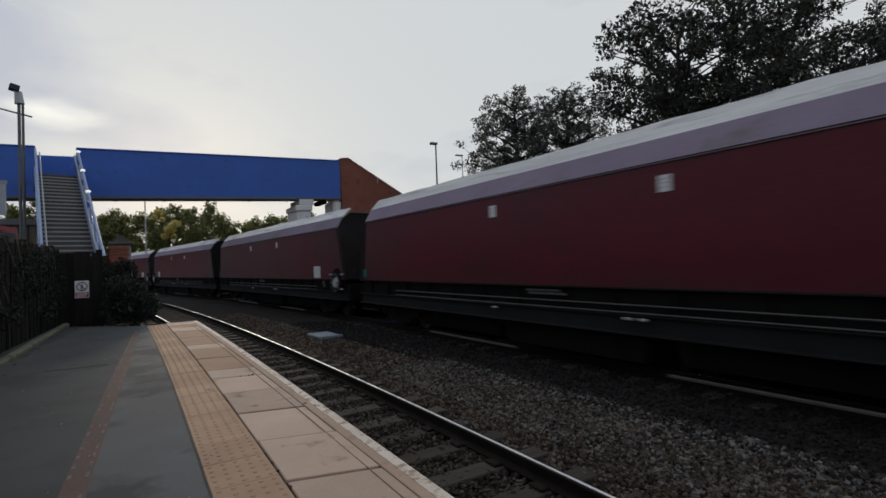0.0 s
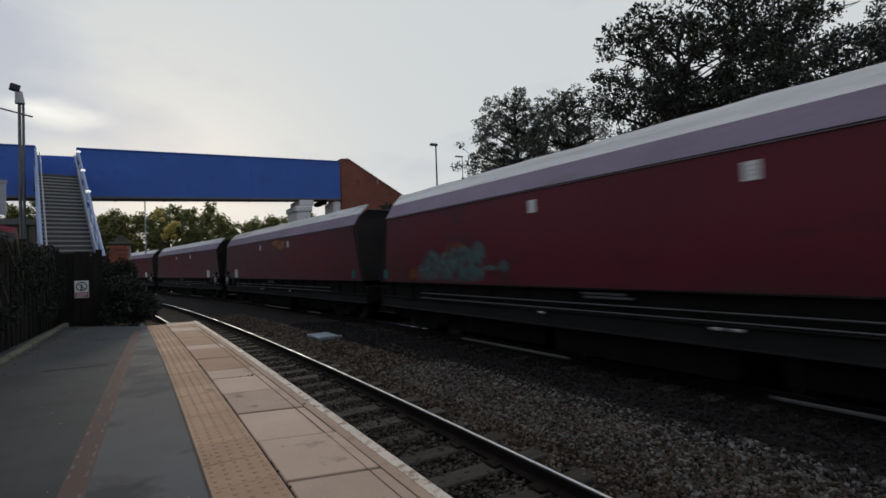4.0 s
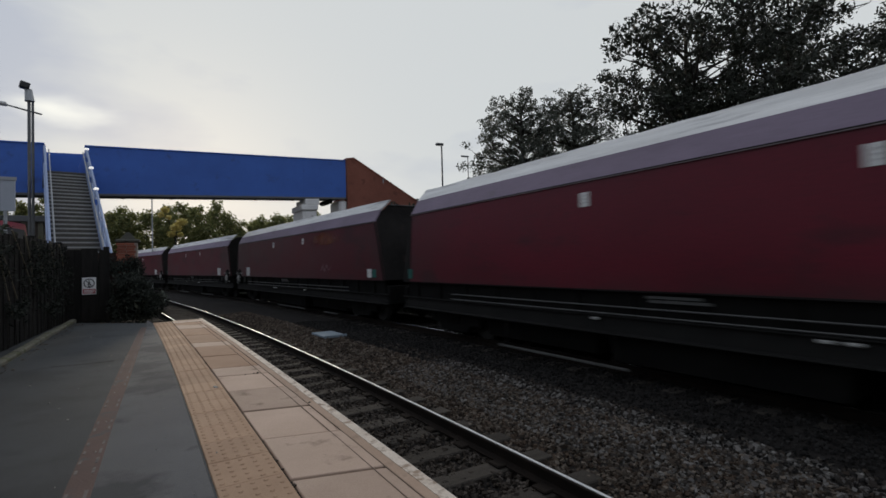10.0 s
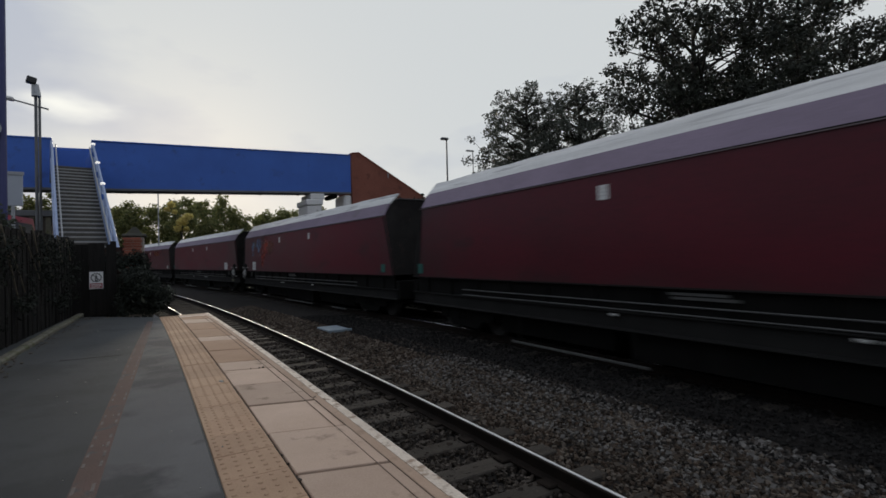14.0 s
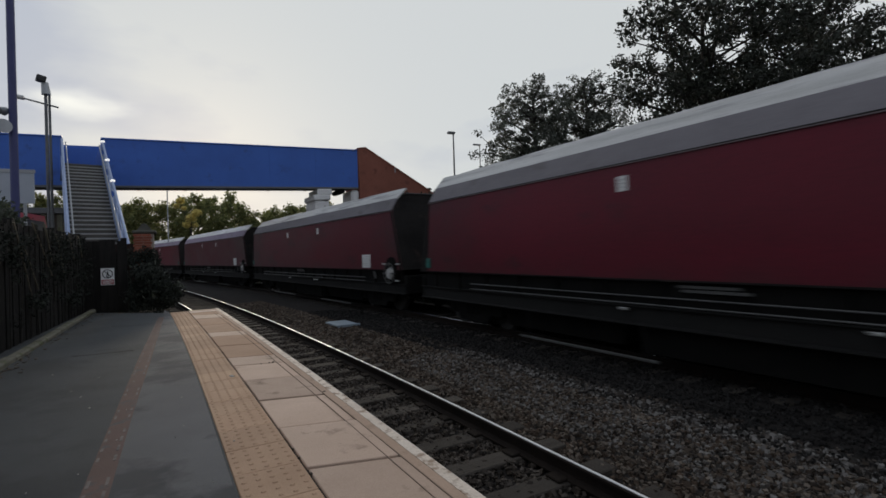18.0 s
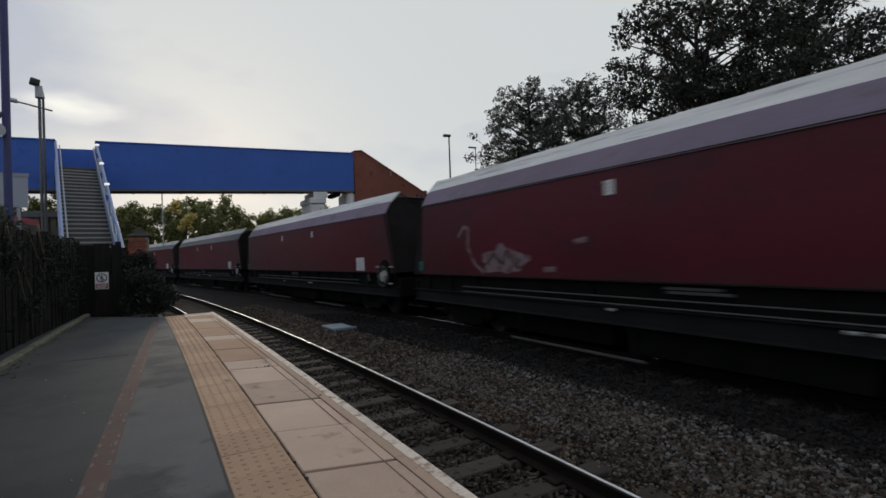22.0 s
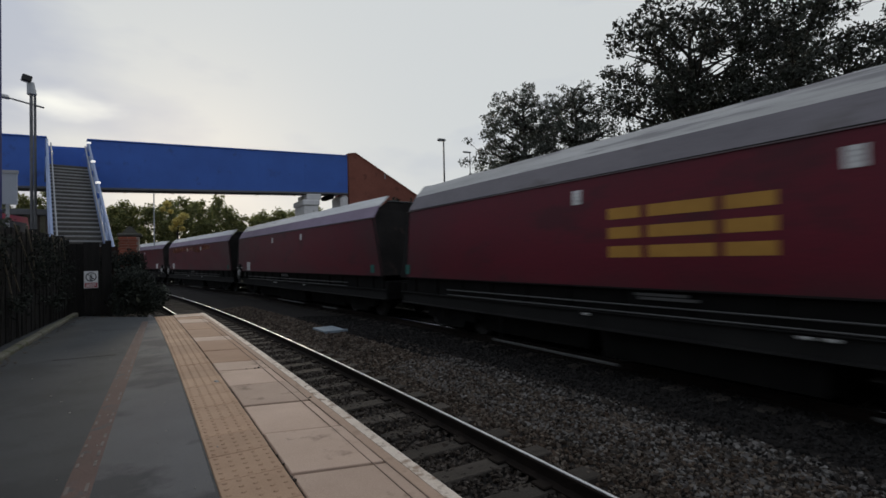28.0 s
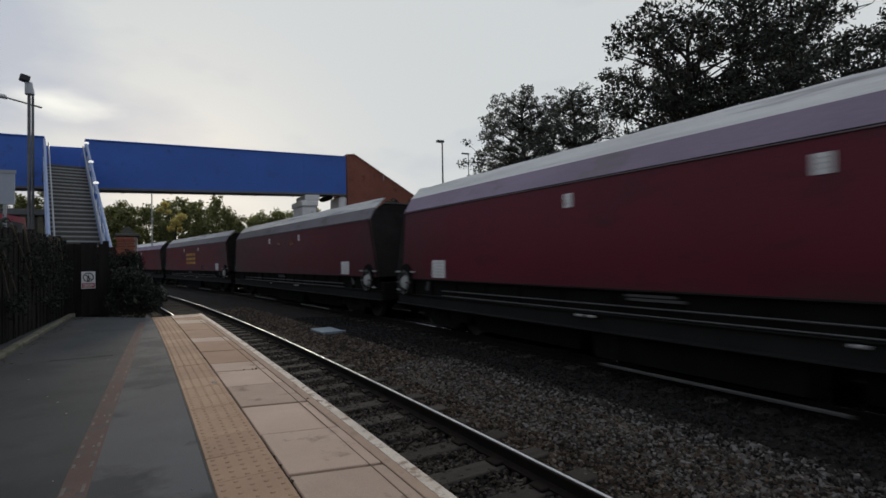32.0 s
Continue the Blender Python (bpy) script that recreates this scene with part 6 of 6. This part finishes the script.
van = thing("parked_van", pose(-4.78, 20.0, 0.34, 0, 0, 84), "red parked van glimpsed over the fence", "car")
bm = bmesh.new()
prism(bm, [(-1.9, -0.8, 0.4), (-1.9, -0.8, 1.2), (-1.75, -0.8, 2.15), (0.9, -0.8, 2.2), (1.35, -0.8, 1.35), (2.1, -0.8, 1.1), (2.15, -0.8, 0.4)], (0, 1.6, 0))
part("body", bm, M_CAR_RED, van)
part("side_window", boxed(-1.5, 0.8, -0.815, -0.802, 1.4, 2.0, bevel=0.004), M_SIGN_BLACK, van)
part("windscreen", prism(bmesh.new(), [(0.95, -0.7, 2.12), (0.95, 0.7, 2.12), (1.33, 0.7, 1.42), (1.33, -0.7, 1.42)], (0.02, 0, 0.02)), M_SIGN_BLACK, van)
for x in (-1.2, 1.3):
    for y in (-0.75, 0.75):
        part("wheel", rod(bmesh.new(), (x, y - 0.1, 0.32), (x, y + 0.1, 0.32), 0.32, seg=16), M_SIGN_BLACK, van)
yard = part("yard", boxed(-14, -2.2, 12.5, 40, -1.30, 0.34), M_EARTH)
tagged(yard, "raised station yard behind the fence", "ground", kind="structure")

# street lamps beyond the train
def street_lamp(x, y, top, reach):
    l_ = thing("street_lamp", pose(x, y, -1.35), "tall grey street lamp with a flat lantern", "street lamp", "street lamps beyond the line")
    part("column", rod(bmesh.new(), (0, 0, 0), (0, 0, top + 1.35), 0.11, 0.06, 8), M_DARK_STEEL, l_)
    part("lantern", boxed(-reach, 0.12, -0.16, 0.16, top + 1.30, top + 1.48, bevel=0.03), M_DARK_STEEL, l_)


street_lamp(19.95, 35.0, 10.5, 0.5)
street_lamp(38.5, 60.0, 16.0, 1.1)
mast = thing("signal_mast", pose(-0.8, 55, -1.35), "thin grey mast under the bridge", "pole")
part("mast", rod(bmesh.new(), (0, 0, 0), (0, 0, 10.6), 0.06, 0.05, 8), M_STEEL, mast)

cover = thing("trough_cover", pose(4.05, 13.8, -1.03, 0, 0, 4), "flat blue-grey cable trough cover lying on the ballast", "cover")
part("lid", boxed(-0.30, 0.30, -0.55, 0.55, 0, 0.05, bevel=0.008), M_COVER, cover)
part("lip", boxed(-0.32, 0.32, -0.56, -0.50, 0.0, 0.07, bevel=0.008), M_COVER, cover)


# ---------------------------------------------------------------- ballast stones
def stones(name, s0, s1, o0, o1, density, size, z_of, material, seed, label):
    g = np.random.default_rng(seed)
    n = int((s1 - s0) * (o1 - o0) * density)
    cube = np.array([(x, y, z) for x in (-1, 1) for y in (-1, 1) for z in (-1, 1)]) * 0.62
    tri = np.array([(0, 1, 3), (0, 3, 2), (4, 6, 7), (4, 7, 5), (0, 4, 5), (0, 5, 1), (2, 3, 7), (2, 7, 6), (0, 2, 6), (0, 6, 4), (1, 5, 7), (1, 7, 3)])
    s = g.uniform(s0, s1, n)
    o = g.uniform(o0, o1, n)
    z = z_of(o) + g.uniform(-0.012, 0.022, n)
    o = o - 0.008 * (s - 4 + np.sqrt((s - 4) ** 2 + 4)) * np.clip((o + 4.4) / 1.8, 0, 1)
    d = np.maximum(s - BEND, 0) / RAD
    x = X_FAR - RAD * (1 - np.cos(d)) + o * np.cos(d)
    y = np.where(s < BEND, s, BEND + RAD * np.sin(d)) + o * np.sin(d)
    sc = size * g.uniform(0.55, 1.3, (n, 1, 1)) * g.uniform(0.6, 1.15, (n, 1, 3))
    v = cube[None] * sc * g.uniform(0.55, 1.25, (n, 8, 3))
    a, b = g.uniform(0, 6.28, n), g.uniform(-1.2, 1.2, n)
    ca, sa, cb, sb = np.cos(a), np.sin(a), np.cos(b), np.sin(b)
    r = np.stack([np.stack([ca, -sa * cb, sa * sb], -1), np.stack([sa, ca * cb, -ca * sb], -1), np.stack([0 * a, sb, cb], -1)], 1)
    v = np.einsum("nij,nkj->nki", r, v) + np.stack([x, y, z], -1)[:, None]
    f = tri[None] + 8 * np.arange(n)[:, None, None]
    ob = part(name, raw_mesh(name, v.reshape(-1, 3), f.reshape(-1, 3), material), None)
    return tagged(ob, label, "ballast", kind="stuff")


hump = lambda o: np.interp(o, [-7.4, -4.6, -3.6, -2.4, -1.6, 1.9], [-1.13, -1.13, -1.06, -1.03, -1.10, -1.10])
stones("ballast_stones", -1.2, 9, -4.85, -3.0, 880, 0.031, hump, M_STONE_BROWN, 1, "loose rust-brown ballast stones beside the near rail")
stones("ballast_stones", -1.2, 9, -4.1, -2.62, 700, 0.033, hump, M_STONE_GREY, 5, "loose pale grey ballast stones heaped between the tracks")
stones("ballast_stones", 9, 24, -4.85, -3.05, 480, 0.038, hump, M_STONE_BROWN, 2, "loose brown and grey ballast stones further along")
stones("soiled_ballast", -1.0, 16, -6.95, -4.98, 560, 0.032, lambda o: hump(o) + 0.018, M_STONE_SOIL, 3, "dark soiled ballast between the rails of the near track")
stones("soiled_ballast", -1.0, 18, -3.05, 1.2, 300, 0.030, lambda o: hump(o) + 0.002, M_STONE_OIL_SHADE, 4, "oily ballast under the train, coloured darker for the wagons' shade")
stones("soiled_ballast", -1.2, 12, -2.85, -2.5, 200, 0.032, hump, M_STONE_SOIL, 6, "dark soiled stones where the clean ballast ends")

motions()
